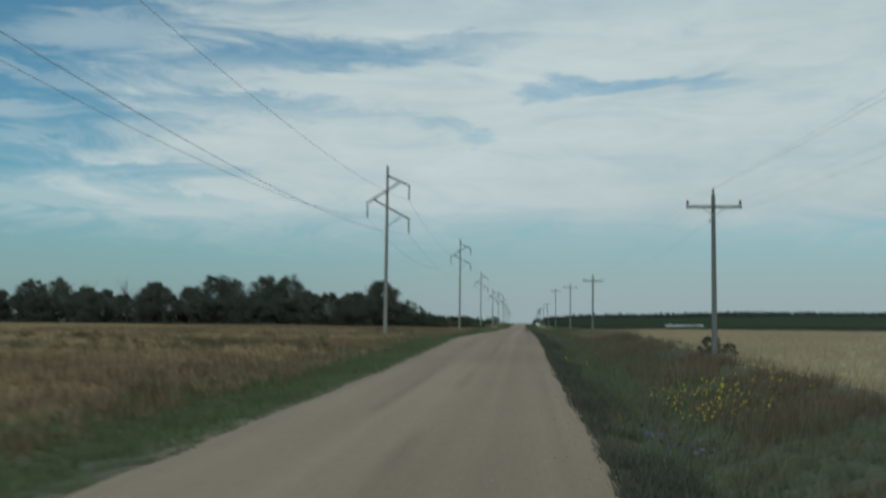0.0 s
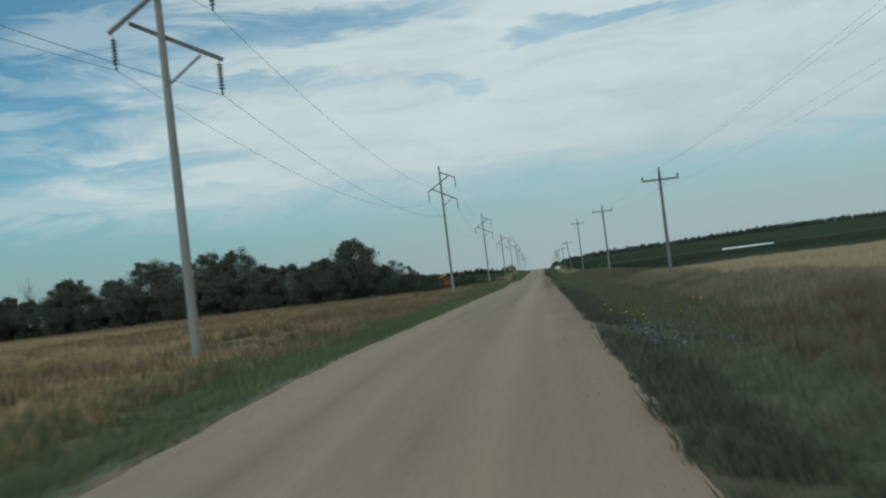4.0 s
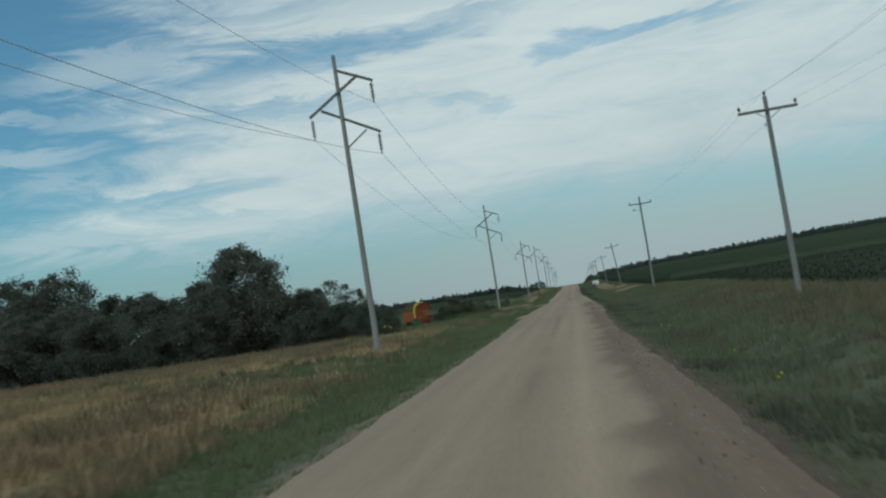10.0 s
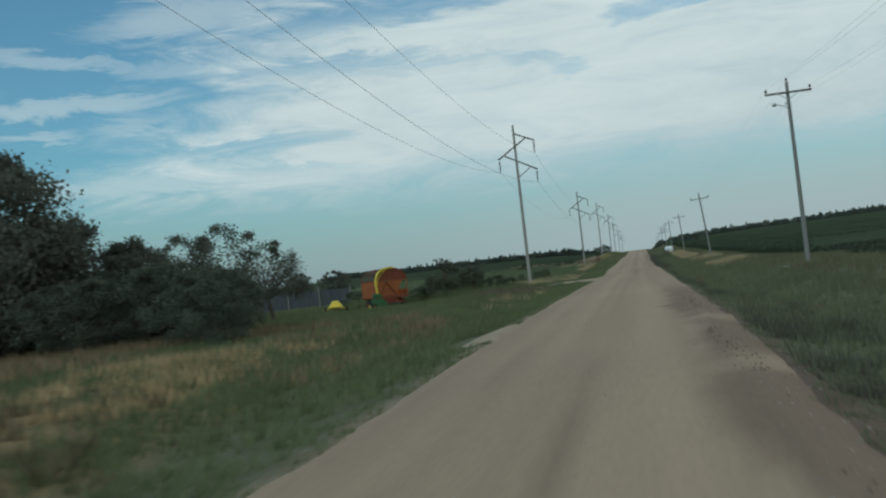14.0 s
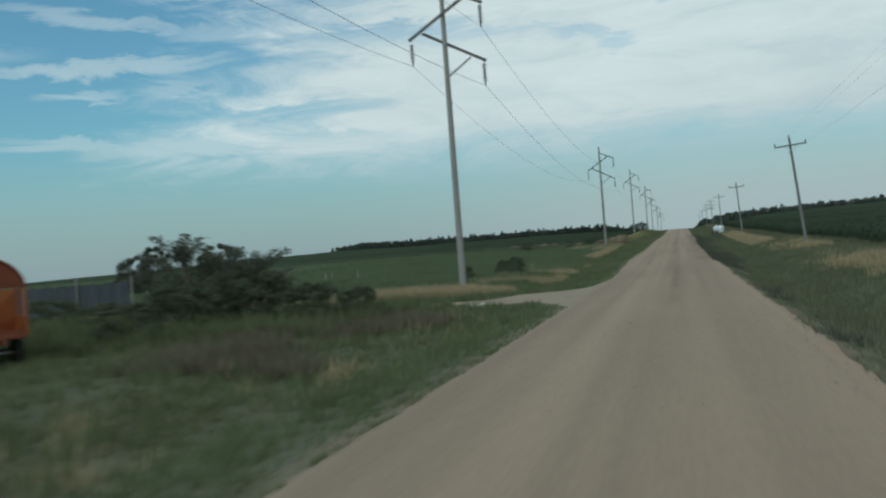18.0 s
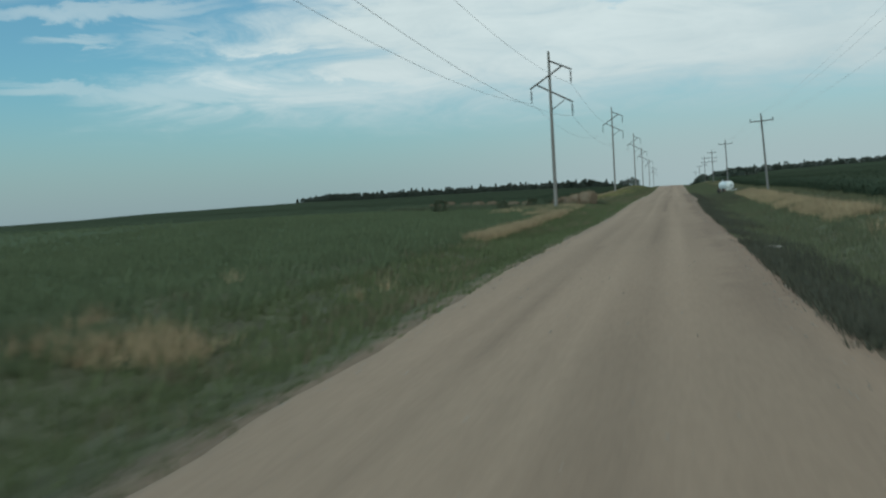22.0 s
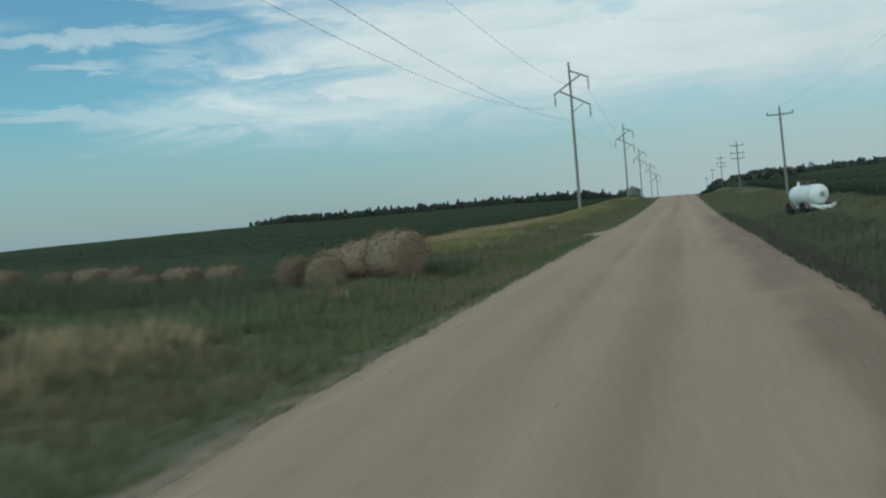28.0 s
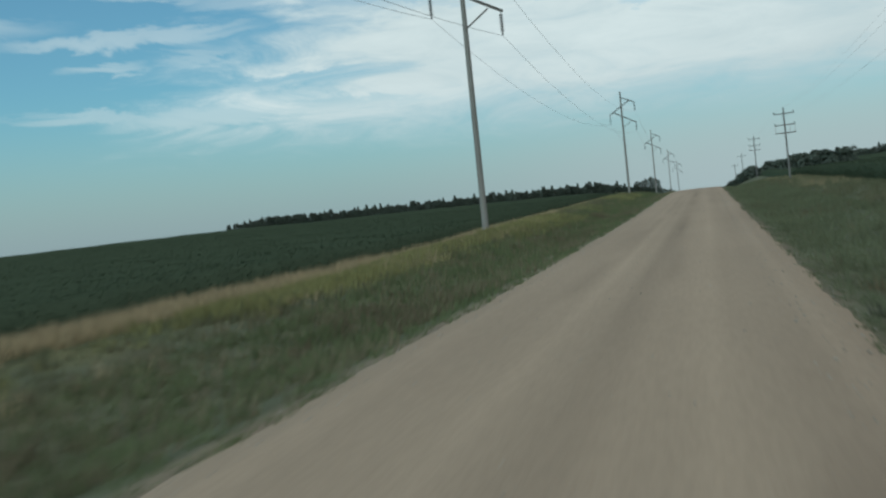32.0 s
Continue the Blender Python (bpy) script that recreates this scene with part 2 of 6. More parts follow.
M_BARK = mat("bark", (0.10, 0.08, 0.06), rough=0.95, var=0.3, scale=2, fine=0.35, fscale=12, stretch=(1, 1, 0.2), bump=0.7, bscale=12)
M_POLE = mat("weathered_pole_wood", (0.275, 0.26, 0.243), rough=0.9, var=0.2, scale=0.8, fine=0.3, fscale=9, stretch=(4, 4, 0.25), bump=0.4, bscale=10, obrand=0.12)
M_DPOLE = mat("old_pole_wood", (0.20, 0.192, 0.185), rough=0.92, var=0.25, scale=0.8, fine=0.3, fscale=9, stretch=(4, 4, 0.25), bump=0.5, bscale=10, obrand=0.15)
M_ARM = mat("crossarm_wood", (0.150, 0.138, 0.130), rough=0.9, var=0.25, scale=1.5, fine=0.3, fscale=14, bump=0.3)
M_INS = mat("brown_porcelain", (0.06, 0.05, 0.045), rough=0.25, var=0.15, fine=0.1, spec=0.5)
M_GREYINS = mat("grey_porcelain", (0.45, 0.46, 0.47), rough=0.3, var=0.1, fine=0.1, spec=0.5)
M_STEEL = mat("galvanised_steel", (0.42, 0.43, 0.44), rough=0.45, metal=0.9, var=0.2, fine=0.15)
M_WIRE = mat("aluminium_wire", (0.36, 0.37, 0.38), rough=0.7, metal=0.0, var=0.1, fine=0.1)
M_ORANGE = mat("faded_orange_paint", (0.30, 0.088, 0.026), rough=0.55, var=0.25, scale=1.2, fine=0.2, fscale=9, bump=0.1)
M_RED = mat("rusty_red_paint", (0.19, 0.05, 0.025), rough=0.65, var=0.3, scale=2, fine=0.25, fscale=9)
M_YELLOW = mat("yellow_paint", (0.66, 0.50, 0.06), rough=0.5, var=0.15, scale=2, fine=0.15, fscale=10)
M_GREENPAINT = mat("green_machine_paint", (0.045, 0.12, 0.045), rough=0.5, var=0.2, scale=2, fine=0.2)
M_RUBBER = mat("black_rubber", (0.022, 0.022, 0.022), rough=0.85, var=0.2, fine=0.2)
M_MESH = mat("rusty_wire_mesh", (0.16, 0.12, 0.10), rough=0.8, var=0.3, fine=0.3)
M_GREY = mat("dark_grey_boards", (0.060, 0.066, 0.078), rough=0.8, var=0.25, scale=1, fine=0.25, fscale=8, stretch=(4, 4, 0.3), obrand=0.1, bump=0.2)
M_WHITE = mat("white_paint", (0.74, 0.75, 0.74), rough=0.45, var=0.08, scale=1.2, fine=0.08, fscale=8)
M_DIRTYWHITE = mat("dusty_white_paint", (0.60, 0.60, 0.58), rough=0.6, var=0.2, scale=1.5, fine=0.15)
M_GLASS = mat("dark_window_glass", (0.02, 0.025, 0.03), rough=0.08, var=0.0, fine=0.0, spec=0.6)
M_HAY = mat("weathered_hay", (0.182, 0.138, 0.098), rough=0.95, var=0.35, scale=1.5, fine=0.4, fscale=12, bump=1.0, bscale=12, obrand=0.32, spec=0.1)
M_STRAW = mat("loose_straw", (0.185, 0.138, 0.092), rough=0.95, var=0.2, fine=0.0, island=0.4, obrand=0.15, spec=0.1)
M_FLOWER = mat("yellow_petals", (0.62, 0.47, 0.03), rough=0.7, var=0.1, fine=0.0, island=0.2, trans=0.2)
M_BLUEFLOWER = mat("grey_violet_petals", (0.13, 0.125, 0.155), rough=0.8, var=0.2, fine=0.0, island=0.3, trans=0.2)

# ======== shapes of the land ========
RS = np.random.RandomState(7)
LAT = RS.rand(64, 64)


def vn(x, y, s, k=0):
    """Smooth value noise from 0 to 1, at cells of s metres."""
    x, y = np.asarray(x, float) / s + 17.3 * k, np.asarray(y, float) / s + 5.7 * k
    i, j = np.floor(x).astype(int), np.floor(y).astype(int)
    a, b = x - i, y - j
    a, b = a * a * (3 - 2 * a), b * b * (3 - 2 * b)
    g = lambda p, q: LAT[p % 64, q % 64]
    return (g(i, j) * (1 - a) + g(i + 1, j) * a) * (1 - b) + (g(i, j + 1) * (1 - a) + g(i + 1, j + 1) * a) * b


def fbm(x, y, s, k=0):
    return 0.5 * vn(x, y, s, k) + 0.3 * vn(x, y, s / 2.3, k + 1) + 0.2 * vn(x, y, s / 5.1, k + 2)


PROFILE_Y = [-160, -80, -40, 0, 40, 80, 120, 160, 200, 240, 280, 320, 360, 400, 440, 480, 520, 560, 600, 640, 680, 740, 900, 1500, 4200]
PROFILE_Z = [-2.6, -1.5, -0.77, 0.0, 1.09, 1.52, 1.77, 2.06, 2.6, 2.8, 2.86, 3.44, 3.82, 4.66, 5.14, 5.65, 6.37, 7.32, 8.18, 8.55, 8.6, 8.5, 7.5, 2.0, -10.0]
_fy = np.arange(-220, 4300, 2.0)
_fz = np.interp(_fy, PROFILE_Y, PROFILE_Z)
_k = np.hanning(13)
_fz = np.convolve(np.pad(_fz, 6, mode="edge"), _k / _k.sum(), "valid")


def prof(y):
    """Height of the road's crown."""
    return np.interp(y, _fy, _fz)


def step(v, a, b):
    t = np.clip((np.asarray(v, float) - a) / (b - a), 0, 1)
    return t * t * (3 - 2 * t)


def in_band(v, a, b, soft):
    return step(v, a - soft, a + soft) * (1 - step(v, b - soft, b + soft))


def edge_in(x, y):
    """How far the edge of the gravel lies in from its usual line."""
    y = np.asarray(y, float)
    return np.where(np.asarray(x) < 0, 0.5 * in_band(y, 60, 300, 18), 0.4 * in_band(y, 302, 392, 9) + 0.2 * in_band(y, 138, 180, 10) + 0.15 * in_band(y, 440, 475, 8))


def gz(x, y):
    """Height of the land."""
    x, y = np.broadcast_arrays(np.asarray(x, float), np.asarray(y, float))
    a = np.abs(x)
    left = np.interp(a + edge_in(x, y) * (1 - step(a, 4, 6)), [3.2, 3.6, 4.5, 6.2, 8.2, 11, 20, 60], [-0.22, -0.06, -0.22, -0.55, -0.40, -0.15, -0.1, 0.0])
    right = np.interp(a + edge_in(x, y) * (1 - step(a, 4, 6)), [3.2, 3.6, 4.5, 6.0, 8.0, 11, 20, 60], [-0.22, -0.06, -0.30, -0.60, -0.25, 0.30, 0.45, 0.5])
    cross = np.where(x < 0, left, right)
    entry = np.exp(-(((y - 269.5) / 6.5) ** 4)) * (x < 0) * step(a, 3.0, 3.8)
    cross = cross * (1 - entry) + entry * np.interp(a, [3.2, 3.8, 14, 30], [-0.12, -0.06, -0.16, -0.1])
    rough = (fbm(x, y, 7.0) - 0.5) * 0.22 * step(a, 4.0, 7.0) + (fbm(x, y, 60.0, 5) - 0.5) * 0.9 * step(a, 25, 90)
    hill = 0.020 * np.clip(x - 20, 0, 120) * step(y, 60, 480) + 1.6 * step(x, 7, 15) * step(y, 650, 720)
    hill = hill - 0.015 * np.clip(-x - 110, 0, 300) * step(y, 330, 600)
    far = np.clip((y - 628) / 372, 0, 1) * (1 - step(y, 1060, 1500))
    hill = hill + far * ((7.6 + 0.018 * np.clip(-x - 110, 0, 130) - 0.06 * np.clip(-x - 245, 0, 60)) * step(-x, 14, 60) + 4.5 * step(x, 16, 60))
    hill = hill - 1.3 * far * step(x, -245, -195) * step(-x, 14, 60)
    hill = hill + 2.6 * step(x, 130, 230) * step(y, 420, 950)
    hill = hill - 0.35 * np.exp(-((x - 9.2) / 4) ** 2 - ((y - 457) / 8) ** 2)
    hill = hill - 0.35 * np.exp(-((x + 22.5) / 7) ** 2 - ((y - 250.5) / 7) ** 2)
    hill = hill - 0.5 * np.exp(-((x + 16) / 9) ** 2 - ((y - 420) / 14) ** 2)
    hill = hill - 1.0 * np.exp(-((x + 56) / 20) ** 2 - ((y - 347) / 26) ** 2)
    bank = (0.5 * step(-x, 6, 10) - 0.55 * step(-x, 10.5, 13.5)) * step(y, 470, 520)
    return prof(y) + cross + rough + hill + bank


def west_lean(y):
    """The west crop's edge draws in towards the road."""
    return np.interp(y, [430, 468, 512, 628], [0.0, 0.2, 2.6, 3.0])


def land_tone(x, y):
    """Base colour of the bare land, by what grows on it."""
    n, n2 = fbm(x, y, 9, 3), fbm(x, y, 3, 9)
    a = np.abs(x)
    col = np.empty((*np.shape(x), 3))
    col[:] = (0.118, 0.120, 0.074)

    def lay(c, w):
        col[:] = col * (1 - w[..., None]) + np.array(c) * w[..., None]

    lay((0.085, 0.075, 0.045), step(n2, 0.55, 0.72) * 0.7)
    # dry field, west of the first stretch
    lay((0.235, 0.165, 0.088), step(-x + (n - 0.5) * 4, 7.0, 9.0) * (1 - step(y + (n - 0.5) * 30, 186, 205)))
    lay((0.10, 0.078, 0.046), step(-x, 7.5, 10) * (1 - step(y, 190, 205)) * step(n, 0.46, 0.6) * 0.8)
    # darker band of ground beneath and in front of the grove
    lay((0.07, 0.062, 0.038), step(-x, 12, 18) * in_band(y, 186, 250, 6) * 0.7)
    # wheat stubble, east of the first stretch
    lay((0.40, 0.305, 0.20), step(x + (n - 0.5) * 2, 11.2, 12.4) * (1 - step(y, 104, 110)))
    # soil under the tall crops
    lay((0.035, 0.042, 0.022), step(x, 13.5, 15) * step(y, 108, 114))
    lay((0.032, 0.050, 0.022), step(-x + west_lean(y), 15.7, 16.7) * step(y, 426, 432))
    # pasture
    lay((0.084, 0.108, 0.054), step(-x, 12, 15) * in_band(y, 284, 428, 5))
    # bleached strips of old grass
    lay((0.26, 0.205, 0.115), in_band(x, 8.2, 11.0, 0.7) * in_band(y + (n - 0.5) * 14, 258, 430, 6) * step(n2, 0.38, 0.5))
    lay((0.26, 0.205, 0.115), in_band(x, -9.8, -8.2, 0.5) * in_band(y, 338, 394, 5))
    lay((0.19, 0.17, 0.08), in_band(x, -17, -11.5, 1.2) * in_band(y, 432, 640, 10) * step(n2, 0.35, 0.55))
    lay((0.13, 0.125, 0.055), in_band(x, -19, -9, 1.5) * in_band(y, 428, 640, 10) * step(n, 0.4, 0.6) * 0.8)
    # trodden earth along the gravel
    verge = 1 - step(a + edge_in(x, y) + (n2 - 0.5) * 0.9, 3.7, 4.15)
    lay((0.18, 0.135, 0.095), verge * (x > 0))
    lay((0.098, 0.078, 0.055), (x > 0) * (1 - step(a + (n2 - 0.5) * 1.2, 4.2, 5.0)) * (1 - step(y, 96, 110)) * 0.85)
    lay((0.125, 0.088, 0.066), (x > 0) * (1 - step(a + (n2 - 0.5) * 0.8, 4.0, 4.5)) * (in_band(y, 104, 218, 8) + 0.6 * in_band(y, 300, 460, 10)))
    lay((0.235, 0.176, 0.124), verge * (x < 0))
    return col * (0.8 + 0.4 * n2[..., None])


def fast_mesh(name, verts, faces, material, tone=None, smooth=False):
    """A mesh object from arrays of points and of equal-sided faces."""
    me = bpy.data.meshes.new(name)
    verts, faces = np.asarray(verts, np.float32), np.asarray(faces, np.int32)
    k = faces.shape[1]
    me.vertices.add(len(verts))
    me.vertices.foreach_set("co", verts.ravel())
    me.loops.add(faces.size)
    me.loops.foreach_set("vertex_index", faces.ravel())
    me.polygons.add(len(faces))
    me.polygons.foreach_set("loop_start", np.arange(0, faces.size, k, dtype=np.int32))
    me.update(calc_edges=True)
    me.materials.append(material)
    if tone is not None:
        at = me.color_attributes.new("tone", "FLOAT_COLOR", "POINT")
        at.data.foreach_set("color", np.c_[tone, np.ones(len(tone))].astype(np.float32).ravel())
    if smooth:
        me.polygons.foreach_set("use_smooth", np.ones(len(faces), bool))
    return new(name, me)


def sheet(name, xs, ys, height, material, colour=None, smooth=True, lean=None):
    gx, gy = np.meshgrid(xs, ys)
    if lean is not None:
        gx = gx + lean(gy)
    z = height(gx, gy)
    nx, ny = len(xs), len(ys)
    v = np.stack([gx, gy, z], -1).reshape(-1, 3)
    i = np.arange(nx * ny).reshape(ny, nx)
    f = np.stack([i[:-1, :-1], i[:-1, 1:], i[1:, 1:], i[1:, :-1]], -1).reshape(-1, 4)
    return fast_mesh(name, v, f, material, None if colour is None else colour(gx, gy).reshape(-1, 3), smooth)


gx1 = np.concatenate([-np.geomspace(3600, 26, 46), np.arange(-25, 25.01, 0.45), np.geomspace(26, 3600, 46)])
gy1 = np.concatenate([np.arange(-160, 700, 1.1), np.geomspace(700, 4200, 60)])
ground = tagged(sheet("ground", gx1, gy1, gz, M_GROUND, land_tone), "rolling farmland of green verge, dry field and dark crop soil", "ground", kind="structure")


def road_z(x, y):
    a = np.abs(x) + edge_in(x, y) * step(np.abs(x), 1.5, 3)
    edge = np.interp(a, [0, 3.0, 3.5, 3.8, 4.4], [0.06, 0.0, -0.05, -0.15, -0.6])
    edge = edge + (fbm(x, y, 2.2, 4) - 0.5) * 0.12 * step(a, 3.0, 3.5) + (fbm(x, y, 1.3, 11) - 0.5) * 0.02
    ridge = 0.09 * np.exp(-(((x - 2.95) / 0.22) ** 2)) * (in_band(y, 118, 214, 8) + in_band(y, 300, 440, 8)) * (0.4 + fbm(x * 3, y, 1.5, 2))
    return prof(y) + edge + ridge


def road_tone(x, y):
    base = np.empty((*x.shape, 3))
    base[:] = (0.368, 0.262, 0.185)
    tracks = np.exp(-(((np.abs(x - 0.1) - 1.25) / 0.45) ** 2))
    lane = 0.65 * fbm(x * 7, y * 0.04, 5, 6) + 0.35 * fbm(x * 16, y * 0.12, 5, 16)
    f = 0.92 + 0.27 * (lane - 0.5) * 2 + 0.05 * tracks + 0.16 * (fbm(x, y, 14, 8) - 0.5)
    rut = np.exp(-(((x - 0.45 - 0.25 * np.sin(y / 31)) / 0.13) ** 2)) * step(fbm(x * 0, y, 23, 12), 0.35, 0.6) + 0.8 * np.exp(-(((x + 1.35 + 0.2 * np.sin(y / 23)) / 0.16) ** 2)) * step(fbm(x * 0, y, 19, 15), 0.4, 0.6)
    f = f - 0.2 * rut * (0.5 + fbm(x, y, 3, 19))
    damp = in_band(x + (fbm(x, y, 3, 2) - 0.5) * 1.3, 2.3, 4.4, 0.25) * (in_band(y, 104, 218, 8) + 0.7 * in_band(y, 385, 460, 10) + 0.55 * in_band(y, 300, 385, 10)) * step(fbm(x, y, 6, 14), 0.12, 0.42)
    damp = damp + 0.45 * in_band(x + (fbm(x, y, 4, 22) - 0.5) * 1.4, 2.7, 4.4, 0.3) * in_band(y, 40, 104, 8)
    base = base * f[..., None]
    return base * (1 - np.clip(damp, 0, 1)[..., None] * np.array([0.40, 0.425, 0.42]))


road = tagged(sheet("road", np.concatenate([np.arange(-4.4, -3, 0.2), np.arange(-3, 3, 0.3), np.arange(3, 4.41, 0.2)]), np.arange(-160, 900, 0.8), road_z, M_ROAD, road_tone), "pale tan gravel road with faint wheel tracks", "road", kind="structure")


FARM_SOUTH = ([2.9, 3.9, 4.85, 7.2, 8.6, 10.2], [258.5, 262.2, 264.6, 266.5, 267.1, 267.9])
FARM_NORTH = ([2.9, 3.5, 4.0, 5.2, 6.4, 7.05, 7.7, 8.8, 10.2], [284, 281, 276.4, 274.4, 273.2, 271.2, 269.8, 268.9, 268.5])
FIELD_SOUTH = ([2.9, 3.6, 4.5, 6, 9, 11.5], [435.5, 439.5, 442.6, 444.2, 445.0, 444.6])
FIELD_NORTH = ([2.9, 3.6, 4.5, 6, 9, 11.5], [453, 450, 447.8, 446.4, 446.6, 445.4])


def fan_drive(label, south, north):
    """A dirt track leading west that fans out widely where it meets the gravel."""
    reach = south[0][-1]
    xs = -np.concatenate([np.linspace(2.9, 9, 34), np.linspace(9.5, reach, int(reach))])
    t = np.linspace(0, 1, 24)
    rows_ = []
    for x in xs:
        a = np.interp(-x, *south) + 0.6 * (vn(x, 0, 1.1, 3) - 0.5)
        b = np.interp(-x, *north) + 0.6 * (vn(x, 9, 0.9, 5) - 0.5)
        yy = a + (b - a) * t
        crown = 0.09 * (1 - (2 * t - 1) ** 6) - 0.05 + 0.05 * (fbm(x, yy, 2.5, 31) - 0.5)
        zz = np.maximum(gz(np.full(24, x), yy), prof(yy) - 0.16 if -x < 5 else -99) + crown
        rows_.append(np.stack([np.full(24, x), yy, zz], -1))
    v = np.concatenate(rows_)
    i = np.arange(len(v)).reshape(len(xs), 24)
    f = np.stack([i[:-1, :-1], i[:-1, 1:], i[1:, 1:], i[1:, :-1]], -1).reshape(-1, 4)
    tagged(fast_mesh("driveway", v, f, M_DIRT, smooth=True), label, "driveway", kind="structure")


fan_drive("bare dirt farm driveway meeting the gravel road", FARM_SOUTH, FARM_NORTH)
fan_drive("narrow dirt field entrance fanning out at the gravel", FIELD_SOUTH, FIELD_NORTH)


def entry_strip(name, label, y0, y1, reach, flare, sink=None):
    """A dirt turn-off from the west edge of the road, flaring where it meets it."""
    xs = -np.linspace(2.9, reach, 40)
    t = np.linspace(0, 1, 16)
    rows_ = []
    for x in xs:
        f = flare * math.exp(-(-x - 3.4) / 2.2)
        a, b = y0 - f + 0.5 * (vn(x, 0, 1.5, 3) - 0.5), y1 + f + 0.5 * (vn(x, 9, 1.5, 5) - 0.5)
        yy = a + (b - a) * t
        crown = 0.10 * (1 - (2 * t - 1) ** 6) - 0.06
        zz = np.maximum(gz(np.full(16, x), yy), prof(yy) - 0.16 if -x < 6 and sink is None else -99) + (crown if sink is None else crown * 0.6 + 0.06 - sink * step(-x, reach - 2, reach))
        rows_.append(np.stack([np.full(16, x), yy, zz], -1))
    v = np.concatenate(rows_)
    i = np.arange(len(xs) * 16).reshape(len(xs), 16)
    f = np.stack([i[:-1, :-1], i[:-1, 1:], i[1:, 1:], i[1:, :-1]], -1).reshape(-1, 4)
    return tagged(fast_mesh(name, v, f, M_DIRT, smooth=True), label, "driveway", kind="structure")


entry_strip("driveway", "short trodden dirt turn-off into the verge", 194.0, 197.0, 5.2, 1.5, 0.15)

# ======== plants as stuff ========


def tufts(name, label, category, pts, blades, height, width, lean, material, seed):
    """Clumps of narrow blades at the given places on the land."""
    r = np.random.RandomState(seed)
    n = len(pts)
    x, y, h = pts[:, 0], pts[:, 1], height * pts[:, 2]
    if name == "verge_grass":
        h = h * (0.35 + 0.65 * step(np.abs(x) + edge_in(x, y), 3.6, 5.4))
    X, Y, H = (np.repeat(v, blades) for v in (x, y, h))
    m = n * blades
    H = H * r.uniform(0.55, 1.15, m)
    az = r.uniform(0, 2 * np.pi, m)
    off = r.uniform(0, 1, m) ** 0.7 * 0.22 * (0.6 + height)
    bx, by = X + off * np.cos(az), Y + off * np.sin(az)
    bz = gz(bx, by) - 0.03
    tilt = r.uniform(0.1, 1.0, m) * lean * H
    face = r.uniform(0, 2 * np.pi, m)
    w = width * r.uniform(0.6, 1.3, m)
    wx, wy = np.cos(face) * w / 2, np.sin(face) * w / 2
    v = np.empty((m, 3, 3))
    v[:, 0] = np.stack([bx - wx, by - wy, bz], -1)
    v[:, 1] = np.stack([bx + wx, by + wy, bz], -1)
    v[:, 2] = np.stack([bx + tilt * np.cos(az), by + tilt * np.sin(az), bz + H], -1)
    ob = fast_mesh(name, v.reshape(-1, 3), np.arange(3 * m).reshape(-1, 3), material)
    return tagged(ob, label, category, kind="stuff")


def scatter(n, x0, x1, y0, y1, seed, keep=None, power=1.0):
    """Places in a rectangle, thinned by keep(x, y, noise); the third column scales the height."""
    r = np.random.RandomState(seed)
    x = x0 + (x1 - x0) * r.rand(n) ** power
    y = r.uniform(y0, y1, n)
    s = r.uniform(0.6, 1.25, n)
    if keep is not None:
        k = r.rand(n) < keep(x, y)
        x, y, s = x[k], y[k], s[k]
    return np.stack([x, y, s], -1)


def not_entry(x, y):
    a = -x
    on = (x < 0) & (y > np.interp(a, *FARM_SOUTH)) & (y < np.interp(a, *FARM_NORTH)) & (a < 9.8)
    f2 = 1.5 * np.exp(-(a - 3.4) / 2.2)
    on |= (x < 0) & (a < 4.9) & (y > 194.2 - f2) & (y < 196.8 + f2)
    on |= (x < 0) & (y > np.interp(a, *FIELD_SOUTH)) & (y < np.interp(a, *FIELD_NORTH)) & (a < 11)
    return ~on


def wobble(y, k):
    return (fbm(np.zeros_like(y), y, 4, k) - 0.5) * 0.9


Y0, Y1 = -50.0, 640.0
tufts("verge_grass", "short green roadside grass on the west verge", "grass", scatter(56000, -3.0, -9.5, Y0, Y1, 1, lambda x, y: not_entry(x, y) * (-x > 3.5 - edge_in(x, y) + wobble(y, 3)) * (0.45 + 0.55 * fbm(x, y, 3))), 9, 0.34, 0.035, 0.55, M_GRASS, 11)
tufts("verge_grass", "short green roadside grass on the east verge", "grass", scatter(52000, 3.2, 9.5, Y0, Y1, 2, lambda x, y: (x > 3.72 - edge_in(x, y) + wobble(y, 7)) * (0.45 + 0.55 * fbm(x, y, 3, 2))), 9, 0.34, 0.035, 0.55, M_LUSH, 12)
tufts("weeds", "dull brown weeds dotted through the verge", "weeds", np.concatenate([scatter(3800, -4.8, -12, Y0, Y1, 3, lambda x, y: not_entry(x, y) * step(fbm(x, y, 6, 4), 0.5, 0.65)), scatter(7000, 4.4, 12, Y0, Y1, 4, lambda x, y: step(fbm(x, y, 6, 5), 0.5, 0.65)), scatter(5000, 5.5, 12.5, Y0, 150, 104, lambda x, y: step(fbm(x, y, 5, 35), 0.42, 0.58))]), 9, 0.42, 0.03, 0.5, mat("verge_weed_leaf", (0.158, 0.132, 0.084), rough=0.9, var=0.35, scale=0.2, fine=0.0, island=0.25, trans=0.2, spec=0.1), 13)
